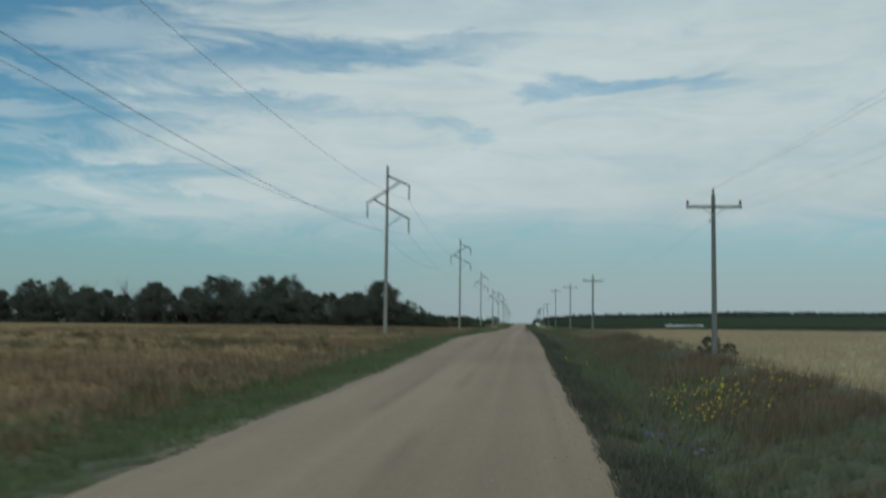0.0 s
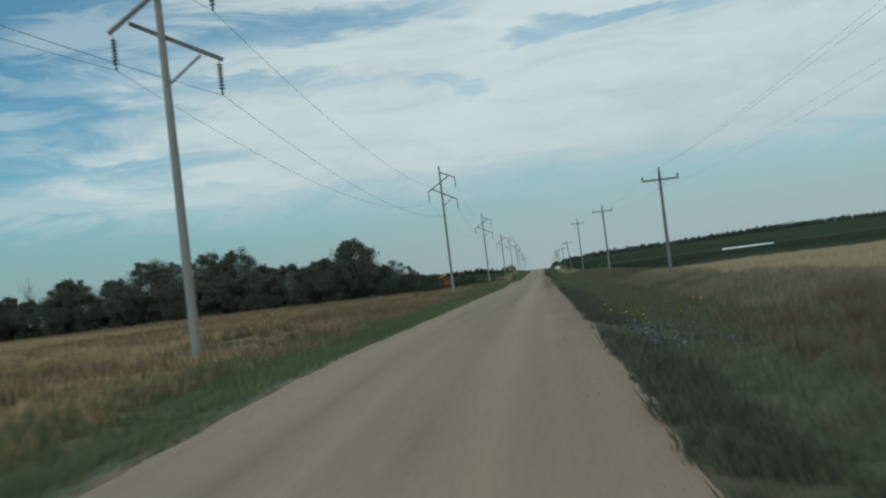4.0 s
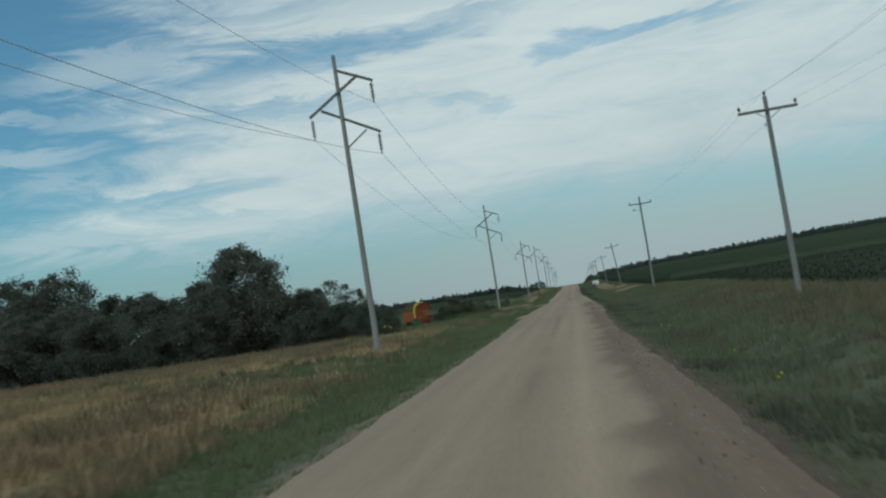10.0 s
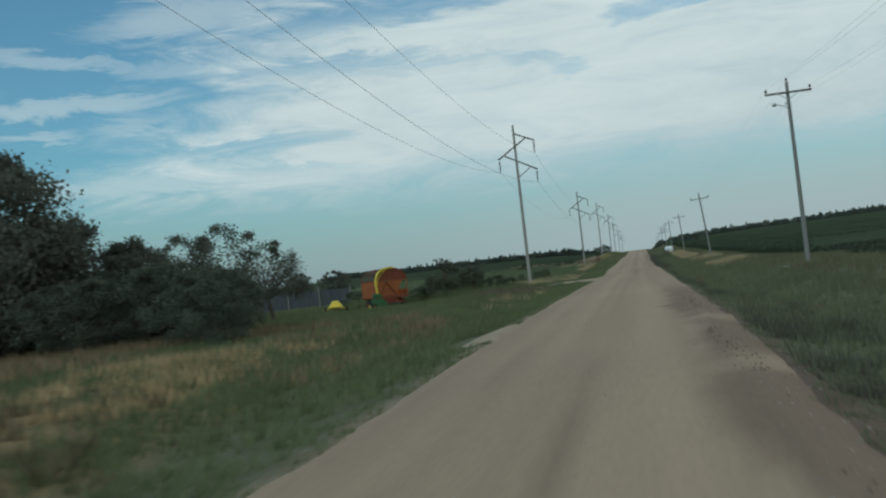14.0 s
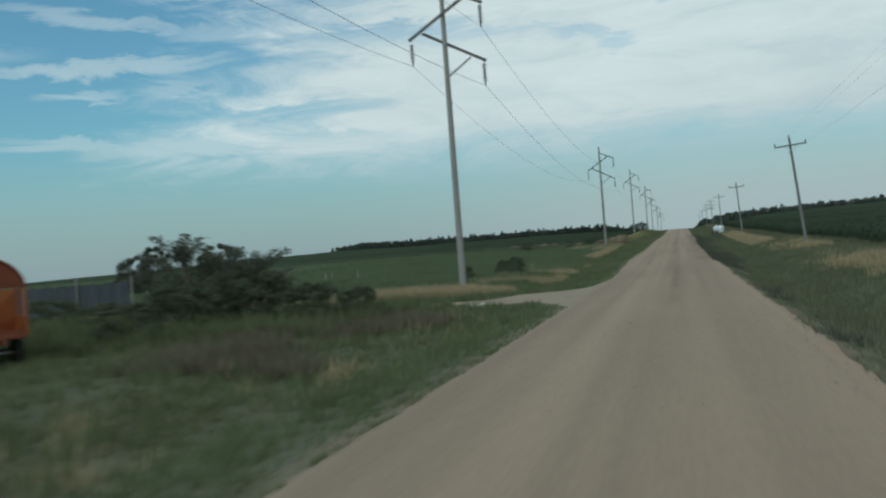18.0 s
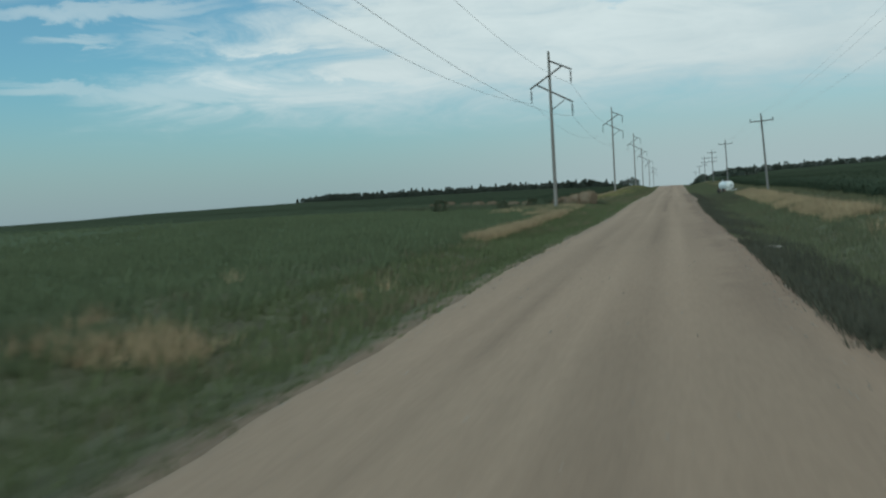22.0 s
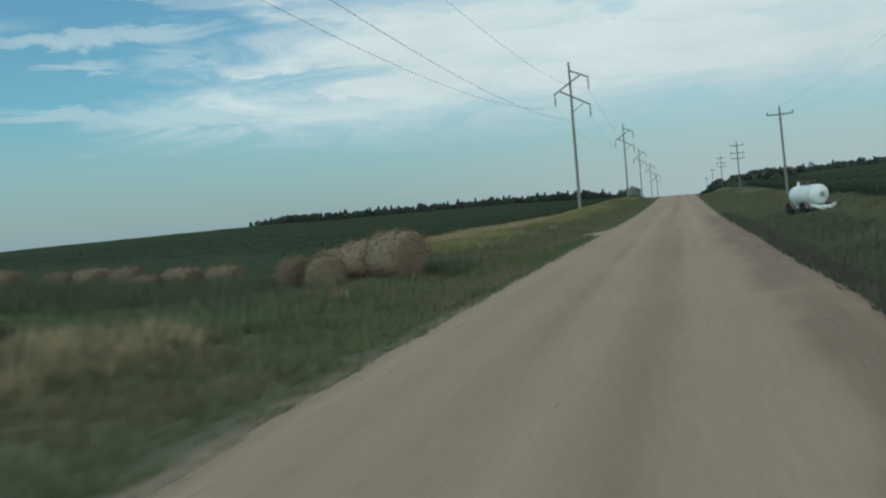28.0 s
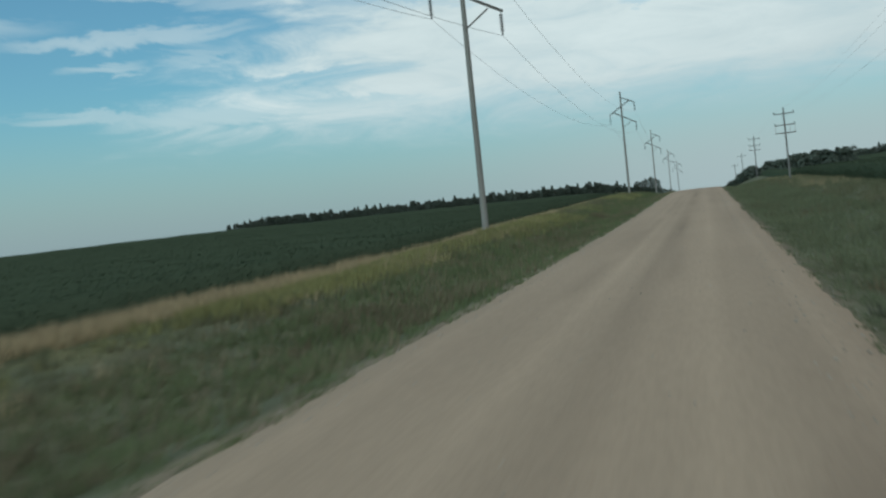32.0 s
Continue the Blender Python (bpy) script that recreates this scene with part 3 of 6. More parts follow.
# dry field west of the first stretch
tufts("dry_field_growth", "tall straw-coloured dry grass over the field", "dry grass", np.concatenate([scatter(42000, -7.6, -40, Y0, 192, 5, lambda x, y: (0.05 + 0.95 * step(fbm(x, y, 13, 3), 0.45, 0.57)) * (0.35 + 0.65 * step(-x, 11, 17)) * (1 - 0.2 * step(y, 130, 172)), 1.2), scatter(16000, -40, -130, -20, 205, 6), scatter(5200, -9.8, -27, 168, 199, 216, lambda x, y: step(fbm(x, y, 7, 53), 0.45, 0.57))]), 8, 0.42, 0.04, 0.5, mat("straw_field", (0.43, 0.30, 0.172), rough=0.9, var=0.45, scale=0.16, fine=0.0, island=0.4, trans=0.15, spec=0.1), 14)
tufts("brown_field_weeds", "dull brown weeds in patches over the dry field", "weeds", np.concatenate([scatter(46000, -7.4, -50, Y0, 215, 7, lambda x, y: step(fbm(x, y, 11, 8), 0.42, 0.58) * step(fbm(x, y, 3, 18), 0.35, 0.5), 1.3), scatter(9000, -20, -130, 185, 215, 8)]), 9, 0.55, 0.05, 0.5, M_WEED, 15)
# farm corner
tufts("rough_pasture", "rank green grass and weeds round the farm corner", "grass", scatter(20000, -9, -46, 190, 279, 9, lambda x, y: not_entry(x, y) * (0.35 + 0.65 * fbm(x, y, 5, 1)), 1.2), 9, 0.38, 0.04, 0.5, M_GRASS, 16)
tufts("pasture", "dark green pasture growth", "grass", np.concatenate([scatter(42000, -9, -60, 286, 428, 10, lambda x, y: 0.4 + 0.6 * fbm(x, y, 7, 1), 1.3), scatter(9000, -60, -190, 290, 430, 18)]), 8, 0.42, 0.05, 0.5, M_PASTURE, 17)
tufts("rough_verge", "rank yellow-green grass beside the crop", "grass", np.concatenate([scatter(13000, -8.8, -17, 428, 640, 70, lambda x, y: not_entry(x, y) * (0.3 + 0.7 * fbm(x, y, 5, 27))), scatter(6000, 9, 14.6, 108, 250, 71, lambda x, y: 0.3 + 0.7 * fbm(x, y, 5, 28)), scatter(11000, 9, 14.8, 250, 640, 72, lambda x, y: 0.3 + 0.7 * fbm(x, y, 5, 28))]), 9, 0.34, 0.045, 0.6, mat("rank_grass", (0.152, 0.152, 0.090), rough=0.85, var=0.4, scale=0.2, fine=0.0, island=0.22, trans=0.2, spec=0.1), 73)
def leaned(pts):
    pts[:, 0] += west_lean(pts[:, 1])
    return pts


tufts("yellow_grass", "patches of ripe yellowish grass beside the crop", "grass", leaned(np.concatenate([scatter(7000, -10.6, -14.2, 432, 610, 74, lambda x, y: step(fbm(x, y, 7, 29), 0.44, 0.56)), scatter(4200, -11.6, -14.0, 440, 530, 76, lambda x, y: step(fbm(x, y * 0.5, 4, 31), 0.34, 0.48))])), 9, 0.4, 0.04, 0.5, mat("ripe_grass", (0.255, 0.238, 0.104), rough=0.85, var=0.35, scale=0.2, fine=0.0, island=0.25, trans=0.2, spec=0.1), 75)
# dark weeds leaning over the gravel's east edge
tufts("edge_weeds", "dark green weed clumps along the gravel's edge", "weeds", np.concatenate([scatter(4600, 3.3, 5.4, 300, 392, 60, lambda x, y: step(fbm(x, y, 5, 21), 0.3, 0.46)), scatter(700, 3.8, 5.4, 380, 470, 61, lambda x, y: step(fbm(x, y, 6, 22), 0.5, 0.62)), scatter(5200, 3.7, 8.6, 390, 462, 66, lambda x, y: step(fbm(x, y, 5, 26), 0.32, 0.5)), scatter(3600, 3.7, 5.2, -45, 100, 68, lambda x, y: step(fbm(x, y, 5, 29), 0.34, 0.5)), scatter(2600, 4.0, 6.5, 100, 215, 67, lambda x, y: step(fbm(x, y, 5, 27), 0.4, 0.55)), scatter(500, 3.7, 4.6, 215, 318, 62, lambda x, y: step(fbm(x, y, 5, 23), 0.55, 0.65))]), 14, 0.3, 0.035, 0.8, mat("edge_weed_leaf", (0.100, 0.100, 0.074), rough=0.85, var=0.3, scale=0.3, fine=0.0, island=0.2, trans=0.2, spec=0.1), 63)
# green growth coming through the dry field
tufts("green_field_growth", "green weeds coming through the dry field", "weeds", scatter(11000, -7.6, -45, 128, 195, 64, lambda x, y: step(y, 128, 172) * (1 - 0.6 * step(-x, 12, 18)) * (0.2 + 0.8 * step(fbm(x, y, 6, 24), 0.4, 0.6)), 1.2), 9, 0.42, 0.04, 0.5, M_GRASS, 65)
tufts("olive_field_growth", "low olive-green growth in patches over the dry field", "weeds", scatter(20000, -7.4, -45, Y0, 150, 210, lambda x, y: step(fbm(x, y, 12, 45), 0.5, 0.62) * (0.5 + 0.5 * fbm(x, y, 3, 46)), 1.3), 8, 0.34, 0.04, 0.6, mat("olive_leaf", (0.172, 0.148, 0.080), rough=0.9, var=0.35, scale=0.2, fine=0.0, island=0.25, trans=0.2, spec=0.1), 211)
tufts("verge_weeds", "brown and pale weed heads through the west verge", "weeds", np.concatenate([scatter(5200, -4.0, -10.5, 446, 640, 212, lambda x, y: not_entry(x, y) * step(fbm(x, y, 4, 47), 0.42, 0.56)), scatter(2600, -4.2, -9.5, 395, 446, 213, lambda x, y: not_entry(x, y) * step(fbm(x, y, 4, 48), 0.46, 0.6)), scatter(2600, -4.4, -9.5, 285, 395, 214, lambda x, y: step(fbm(x, y, 4, 48), 0.5, 0.62))]), 10, 0.36, 0.03, 0.6, mat("pale_weed_head", (0.215, 0.178, 0.118), rough=0.9, var=0.35, scale=0.3, fine=0.0, island=0.3, trans=0.2, spec=0.1), 215)
# bleached grass strips
dry_pts = [scatter(6500, -8.4, -18, 274.8, 281.5, 20, lambda x, y: 0.4 + 0.6 * fbm(x, y, 3)), scatter(5200, -17, -31, 273.6, 280.5, 120, lambda x, y: 0.4 + 0.6 * fbm(x, y, 3)), scatter(1800, -7, -12.5, 289, 318, 21, lambda x, y: step(fbm(x, y, 4, 2), 0.54, 0.66)),
           scatter(5200, -8.6, -9.5, 338, 380, 22, lambda x, y: step(fbm(x, y, 4), 0.16, 0.34)), scatter(1500, -8.8, -12.0, 373, 400, 122, lambda x, y: step(fbm(x, y, 3, 5), 0.48, 0.58)), scatter(2300, -9, -17, 386, 414, 23, lambda x, y: step(fbm(x, y, 4, 3), 0.52, 0.62)),
           scatter(3600, 8.5, 12.0, 256, 342, 24, lambda x, y: step(fbm(x, y * 0.5, 5, 3), 0.47, 0.58)), scatter(6800, 8.4, 10.6, 338, 424, 25, lambda x, y: step(fbm(x, y * 0.5, 4, 3), 0.34, 0.5))]
dry_pts += [leaned(scatter(7000, -14.0, -16.3, 446, 540, 127, lambda x, y: step(fbm(x, y * 0.4, 5, 9), 0.34, 0.5))),
           leaned(scatter(5200, -14.7, -16.4, 430, 628, 26, lambda x, y: step(fbm(x, y, 6, 7), 0.36, 0.5))), scatter(1800, -9, -18, 432, 520, 126, lambda x, y: step(fbm(x, y, 5, 17), 0.52, 0.62)), scatter(550, -6.5, -9.5, 224, 262, 27, lambda x, y: step(fbm(x, y, 6, 7), 0.6, 0.72)),
           scatter(450, 10, 14, 520, 640, 28, lambda x, y: step(fbm(x, y, 6, 2), 0.5, 0.62))]
tufts("bleached_grass", "tall bleached tan grass in strips", "dry grass", np.concatenate(dry_pts), 11, 0.5, 0.03, 0.5, M_DRY, 18)
tufts("tan_weeds", "dull tan weeds along the stubble edge", "weeds", scatter(5600, 8.2, 12.6, 42, 106, 25, lambda x, y: step(fbm(x, y * 0.6, 5, 3), 0.40, 0.56)), 11, 0.36, 0.034, 0.7, mat("tan_stalks", (0.285, 0.222, 0.160), rough=0.9, var=0.4, scale=0.2, fine=0.0, island=0.3, trans=0.15, spec=0.1), 205)
tufts("brown_verge_weeds", "low brown weeds beside the gravel on the west verge", "weeds", scatter(2600, -4.6, -8.2, 436, 560, 214, lambda x, y: not_entry(x, y) * step(fbm(x, y, 5, 51), 0.48, 0.6)), 14, 0.34, 0.045, 0.75, mat("brown_verge_leaf", (0.185, 0.150, 0.100), rough=0.9, var=0.4, scale=0.25, fine=0.0, island=0.3, trans=0.2, spec=0.05), 215)
tufts("weed_clumps", "dark bushy weed clumps dotted over the dry field", "weeds", scatter(2600, -7.8, -40, Y0, 186, 206, lambda x, y: step(fbm(x, y, 8, 37), 0.42, 0.6), 1.3), 26, 0.55, 0.07, 0.8, mat("dark_weed_leaf", (0.155, 0.120, 0.078), rough=0.9, var=0.4, scale=0.2, fine=0.0, island=0.25, trans=0.2, spec=0.1), 207)
tufts("rust_weeds", "reddish brown weeds along the stubble edge", "weeds", np.concatenate([scatter(3600, 7.0, 11.2, -45, 44, 30, lambda x, y: step(fbm(x, y, 7, 3), 0.36, 0.52)), scatter(900, 8, 13, 120, 170, 31, lambda x, y: step(fbm(x, y, 7, 3), 0.42, 0.55))]), 11, 0.45, 0.03, 0.55, M_RUST, 19)
tufts("stubble", "short golden wheat stubble", "stubble", np.concatenate([scatter(27000, 11.8, 45, -30, 107, 32, None, 1.4), scatter(9000, 45, 130, 0, 107, 33)]), 7, 0.26, 0.035, 0.25, M_STUBBLE, 20)


def petals(name, label, pts, material, height, size, seed):
    r = np.random.RandomState(seed)
    n = len(pts)
    z = gz(pts[:, 0], pts[:, 1]) + height * pts[:, 2]
    c = np.stack([pts[:, 0], pts[:, 1], z], -1)
    d = r.normal(size=(n, 2, 3))
    d /= np.linalg.norm(d, axis=2, keepdims=True)
    d *= size
    v = np.stack([c - d[:, 0], c - d[:, 1], c + d[:, 0], c + d[:, 1]], 1)
    return tagged(fast_mesh(name, v.reshape(-1, 3), np.arange(4 * n).reshape(-1, 4), material), label, "flowers", kind="stuff")


petals("yellow_flowers", "small yellow wildflowers on the verge", np.concatenate([scatter(200, 6.4, 9, -22, -12, 40), scatter(60, 9, 13, -20, -10, 41), scatter(12, 4.4, 5.5, 2, 9, 42), scatter(40, 4.3, 8.5, 44, 58, 43), scatter(10, 4.3, 6, 120, 150, 44)]), M_FLOWER, 0.36, 0.04, 45)
petals("violet_flowers", "greyish violet wildflowers low on the verge", np.concatenate([scatter(150, 4.6, 6.6, 37, 45, 46), scatter(60, 4.8, 6.4, 61, 66, 47), scatter(60, 4.8, 6.2, -28, -23, 48)]), M_BLUEFLOWER, 0.26, 0.06, 49)


def crop(name, label, xs, ys, height, edge_x, pts, seed, leaf=0.5, edge_y=None, lean=lambda y: 0.0 * y, mats=(M_CANOPY, M_CORN)):
    """A standing crop: a rough canopy sheet with leaves standing out of it and down its edges."""
    def top(x, y):
        e = np.minimum(np.abs(x - lean(y) - edge_x) / 1.2, 1)
        if edge_y is not None:
            e = np.minimum(e, np.clip((y - edge_y) / 2.5, 0, 1))
        return gz(x, y) + height * np.sqrt(e) * (0.93 + 0.14 * vn(x, y, 1.7, 3)) - 0.12
    canopy = tagged(sheet(name, xs, ys, top, mats[0], smooth=False, lean=lean), label, "crop", kind="stuff")
    r = np.random.RandomState(seed)
    n = len(pts)
    x, y = pts[:, 0] + lean(pts[:, 1]), pts[:, 1]
    e = np.abs(x - lean(y) - edge_x)
    zt = top(x, y)
    zb = gz(x, y)
    z = np.where(e < 1.3, zb + (zt - zb) * r.uniform(0.1, 1.0, n), zt - 0.05)
    c = np.stack([x + np.sign(edge_x) * 0.0, y, z], -1)
    az = r.uniform(0, 2 * np.pi, n)
    ln = leaf * r.uniform(0.6, 1.3, n)
    dz = ln * r.uniform(0.1, 0.8, n)
    tip = c + np.stack([np.cos(az) * ln * 0.7, np.sin(az) * ln * 0.7, dz], -1)
    w = np.stack([-np.sin(az), np.cos(az), 0 * az], -1) * (0.06 + 0.05 * r.rand(n))[:, None] * leaf * 2
    mid = (c + tip) / 2 + np.array([0, 0, 0.08])
    v = np.stack([c, mid - w, tip, mid + w], 1)
    tagged(fast_mesh(name + "_leaves", v.reshape(-1, 3), np.arange(4 * n).reshape(-1, 4), mats[1]), label.replace("field", "leaves at the edge of the field"), "crop", kind="stuff")
    return canopy


def crop_pts(n, x0, x1, y0, y1, seed, edge):
    r = np.random.RandomState(seed)
    x = np.concatenate([x0 + (x1 - x0) * r.rand(n) ** 1.8, np.full(edge, x0) + np.sign(x1 - x0) * r.uniform(0, 1.2, edge)])
    y = r.uniform(y0, y1, n + edge)
    return np.stack([x, y], -1)


def crop_axis(a, b, near, far):
    s = np.sign(b - a)
    near_part = np.arange(0, 40, near)
    far_part = np.geomspace(40, abs(b - a), far)
    return a + s * np.concatenate([near_part, far_part])


def ascending(v):
    return np.sort(v)


FAR_ROWS = np.linspace(628, 985, 60)
crop("low_crop", "dark green low crop field", ascending(crop_axis(14.2, 420, 0.6, 40)), np.arange(110, 250, 0.9), 0.6, 14.2, crop_pts(44000, 14.2, 80, 110, 250, 50, 16000), 51, 0.2, 110, mats=(M_BEANTOP, M_BEAN))
crop("tall_crop", "dark green tall crop field", ascending(crop_axis(14.6, 420, 0.6, 40)), np.concatenate([np.arange(250, 627.5, 0.9), FAR_ROWS]), 1.35, 14.6, crop_pts(70000, 14.6, 80, 250, 625, 52, 60000), 53, 0.2, 250)
crop("tall_crop", "dark green tall crop field", ascending(crop_axis(-16.2, -420, 0.6, 40)), np.concatenate([np.arange(430, 627.5, 0.9), FAR_ROWS]), 1.0, -16.2, crop_pts(60000, -16.2, -95, 430, 628, 54, 36000), 55, 0.15, 430, west_lean)

# ======== helpers for solid things ========


def part(name, bm, material, parent=None, label="", smooth=False):
    me = bpy.data.meshes.new(name)
    bm.to_mesh(me)
    bm.free()
    if smooth:
        me.polygons.foreach_set("use_smooth", np.ones(len(me.polygons), bool))
    me.materials.append(material)
    ob = new(name, me)
    ob.parent = parent
    if label:
        tagged(ob, label)
    return ob


def tube(bm, a, b, r0, r1=None, seg=10, caps=True):
    a, b = Vector(a), Vector(b)
    r1 = r0 if r1 is None else r1
    d = b - a
    m = Matrix.Translation((a + b) / 2) @ d.to_track_quat("Z", "Y").to_matrix().to_4x4()
    bmesh.ops.create_cone(bm, cap_ends=caps, segments=seg, radius1=r0, radius2=r1, depth=d.length, matrix=m)


def bar(bm, a, b, w, h, bevel=0.0):
    """A squared timber or beam from a to b."""
    a, b = Vector(a), Vector(b)
    d = b - a
    m = Matrix.Translation((a + b) / 2) @ d.to_track_quat("Y", "Z").to_matrix().to_4x4() @ Matrix.Diagonal((w, d.length, h, 1))
    g = bmesh.ops.create_cube(bm, size=1, matrix=m)
    if bevel:
        es = list({e for v in g["verts"] for e in v.link_edges})
        bmesh.ops.bevel(bm, geom=es, offset=bevel, segments=1, affect="EDGES")


def slab(bm, lo, hi, bevel=0.0):
    c = [(p + q) / 2 for p, q in zip(lo, hi)]
    s = [q - p for p, q in zip(lo, hi)]
    g = bmesh.ops.create_cube(bm, size=1, matrix=Matrix.Translation(c) @ Matrix.Diagonal((*s, 1)))
    if bevel:
        es = list({e for v in g["verts"] for e in v.link_edges})
        bmesh.ops.bevel(bm, geom=es, offset=bevel, segments=2, affect="EDGES")


def lathe(bm, prof_pts, seg, m):
    """A turned shape from (radius, height) pairs."""
    rings = []
    for r, z in prof_pts:
        rings.append([bm.verts.new(m @ Vector((r * math.cos(2 * math.pi * k / seg), r * math.sin(2 * math.pi * k / seg), z))) for k in range(seg)])
    for p, q in zip(rings, rings[1:]):
        for k in range(seg):
            bm.faces.new((p[k], p[(k + 1) % seg], q[(k + 1) % seg], q[k]))
    bm.faces.new(list(reversed(rings[0])))
    bm.faces.new(rings[-1])


def B():
    return bmesh.new()


def thing(name, m, label, category, group=""):
    e = new(name)
    e.empty_display_size = 0.2
    e.matrix_world = m
    return tagged(e, label, category, group)


# ======== transmission line, west side ========
T_POLES = [(-11.4, -176, None, 17.4), (-11.4, -62, None, 17.4), (-11.52, 53.7, -0.12, 17.14), (-11.3, 169.2, -0.43, 19.82), (-11.52, 281.6, 0.25, 18.32), (-11.17, 394.2, -0.30, 16.71), (-11.48, 511.1, 0.57, 18.17),
           (-11.32, 627.4, 0.55, 17.22), (-12.3, 742, 0.9, 17.3), (-12.2, 858, 1.0, 17.3), (-12.2, 972, 1.0, 17.3)]
U, LT, RT, INS = (2.22, -2.07), (-2.0, -3.88), (2.23, -5.47), 1.4
t_tops = []


def insulator_string(parent, x, z):
    bm = B()
    pts = [(0.02, 0.0), (0.02, -0.12)]
    for k in range(8):
        z0 = -0.14 - 0.135 * k
        pts += [(0.035, z0), (0.13, z0 - 0.03), (0.12, z0 - 0.06), (0.035, z0 - 0.07), (0.03, z0 - 0.12)]
    pts += [(0.05, -1.27), (0.05, -1.36), (0.015, -1.4)]
    lathe(bm, pts, 10, Matrix.Translation((x, 0.0, z)) @ Matrix.Diagonal((1, 1, 1, 1)))
    bmesh.ops.recalc_face_normals(bm, faces=bm.faces)
    part("insulator", bm, M_INS, parent, "dark porcelain insulator string")


for x, y, dz, h in T_POLES:
    g = float(gz(x, y))
    base = g if dz is None else float(prof(y)) + dz
    top = base + h
    t_tops.append((x, y, top))
    e = thing("transmission_pole", Matrix.Translation((x, y, g)), "tall weathered grey wooden transmission pole with slanted arms", "utility pole", "transmission line poles")
    tz = top - g
    bm = B()
    tube(bm, (0, 0, -0.6), (0, 0, tz * 0.5), 0.205, 0.17, 16, False)
    tube(bm, (0, 0, tz * 0.5), (0, 0, tz), 0.17, 0.125, 16, False)
    bmesh.ops.remove_doubles(bm, verts=bm.verts, dist=0.002)
    part("pole", bm, M_POLE, e, smooth=True)
    bm = B()
    tube(bm, (0, 0, tz), (0, 0, tz + 0.05), 0.13, 0.06, 12)
    part("pole_cap", bm, M_STEEL, e, "grey metal pole cap")
    for nm, p, q in (("upper_arm", (0.0, -0.95), (U[0] + 0.1, U[1] + 0.05)), ("cross_brace", (1.45, -1.58), (LT[0] - 0.1, LT[1] + 0.05)), ("lower_arm", (-1.35, -3.42), (RT[0] + 0.1, RT[1] + 0.05))):
        off = 0.19 if nm != "cross_brace" else -0.19
        bm = B()
        bar(bm, (p[0], off, tz + p[1]), (q[0], off, tz + q[1]), 0.12, 0.17, 0.012)
        part(nm, bm, M_ARM, e)
    bm = B()
    bar(bm, (0.0, 0.19, tz - 6.15), (1.45, 0.19, tz - 5.12), 0.07, 0.09, 0.01)
    part("strut", bm, M_ARM, e)
    for zb in (-0.95, -2.75, -4.25, -6.15):
        bm = B()
        tube(bm, (0, -0.3, tz + zb), (0, 0.3, tz + zb), 0.025, seg=6)
        part("bolt", bm, M_STEEL, e)
    for (px, pz) in (U, LT, RT):
        insulator_string(e, px, tz + pz - 0.02)
    bm = B()
    slab(bm, (0.14, -0.02, 0.0), (0.17, 0.02, 2.4))
    part("ground_wire_guard", bm, M_STEEL, e)


def wire(name, label, pts, sags, r, group):
    """A conductor hung from point to point."""
    line, k = [np.array(pts[0], float)], 24
    for a, b, sag in zip(pts, pts[1:], sags):
        a, b = np.array(a), np.array(b)
        line += [a + (b - a) * t - np.array([0, 0, sag * 4 * t * (1 - t)]) for t in np.linspace(0, 1, k + 1)[1:]]
    ring = np.array([(r * math.cos(q), 0, r * math.sin(q)) for q in (0, math.pi / 2, math.pi, 1.5 * math.pi)])
    vs = (np.array(line)[:, None] + ring[None]).reshape(-1, 3)
    i = np.arange(len(line) - 1)[:, None] * 4
    q = np.arange(4)[None]
    fs = np.stack([i + q, i + (q + 1) % 4, i + 4 + (q + 1) % 4, i + 4 + q], -1).reshape(-1, 4)
    return tagged(fast_mesh(name, vs, fs, M_WIRE), label, "wire", group)


for (px, pz) in (U, LT, RT):
    wire("power_conductor", "thin dark sagging power conductor between the transmission poles", [(x + px, y, z + pz - INS - 0.02) for x, y, z in t_tops], [2.65 if 50 < y < 60 else 2.27 for x, y, z in t_tops], 0.0125, "transmission wires")

# ======== distribution line, east side ========
LEAN = {313.2: (0.5, -0.75), 407.1: (0.42, -0.45), 492.2: (0.0, -0.2), 591.7: (0.0, -0.1), 87.0: (0.0, 0.06)}   # foot east of the line, top west of the foot
D_POLES = [(11.2, -160, None, 8.5, 0), (11.2, -78, None, 8.0, 0), (11.22, 0.9, 0.67, 7.42, 0), (11.29, 87.0, 0.30, 7.25, 0), (11.29, 151.1, 0.20, 8.92, 0), (10.75, 224.9, 0.43, 10.38, 1), (10.65, 313.2, -0.03, 9.27, 0),
           (10.96, 407.1, 0.39, 8.48, 0), (11.24, 492.2, 0.67, 8.64, 0), (12.09, 591.7, -0.14, 9.6, 2), (12.91, 699.7, 2.6, 8.4, 2), (13.2, 800, 2.6, 8.4, 0), (13.4, 900, 2.6, 8.4, 0)]
d_tops = []


def pin_insulator(parent, x, y, z):
    bm = B()
    lathe(bm, [(0.015, -0.06), (0.015, 0.02), (0.06, 0.03), (0.075, 0.08), (0.05, 0.1), (0.065, 0.14), (0.03, 0.2), (0.01, 0.21)], 10, Matrix.Translation((x, y, z)))
    bmesh.ops.recalc_face_normals(bm, faces=bm.faces)
    part("insulator", bm, M_INS, parent, "dark porcelain pin insulator")


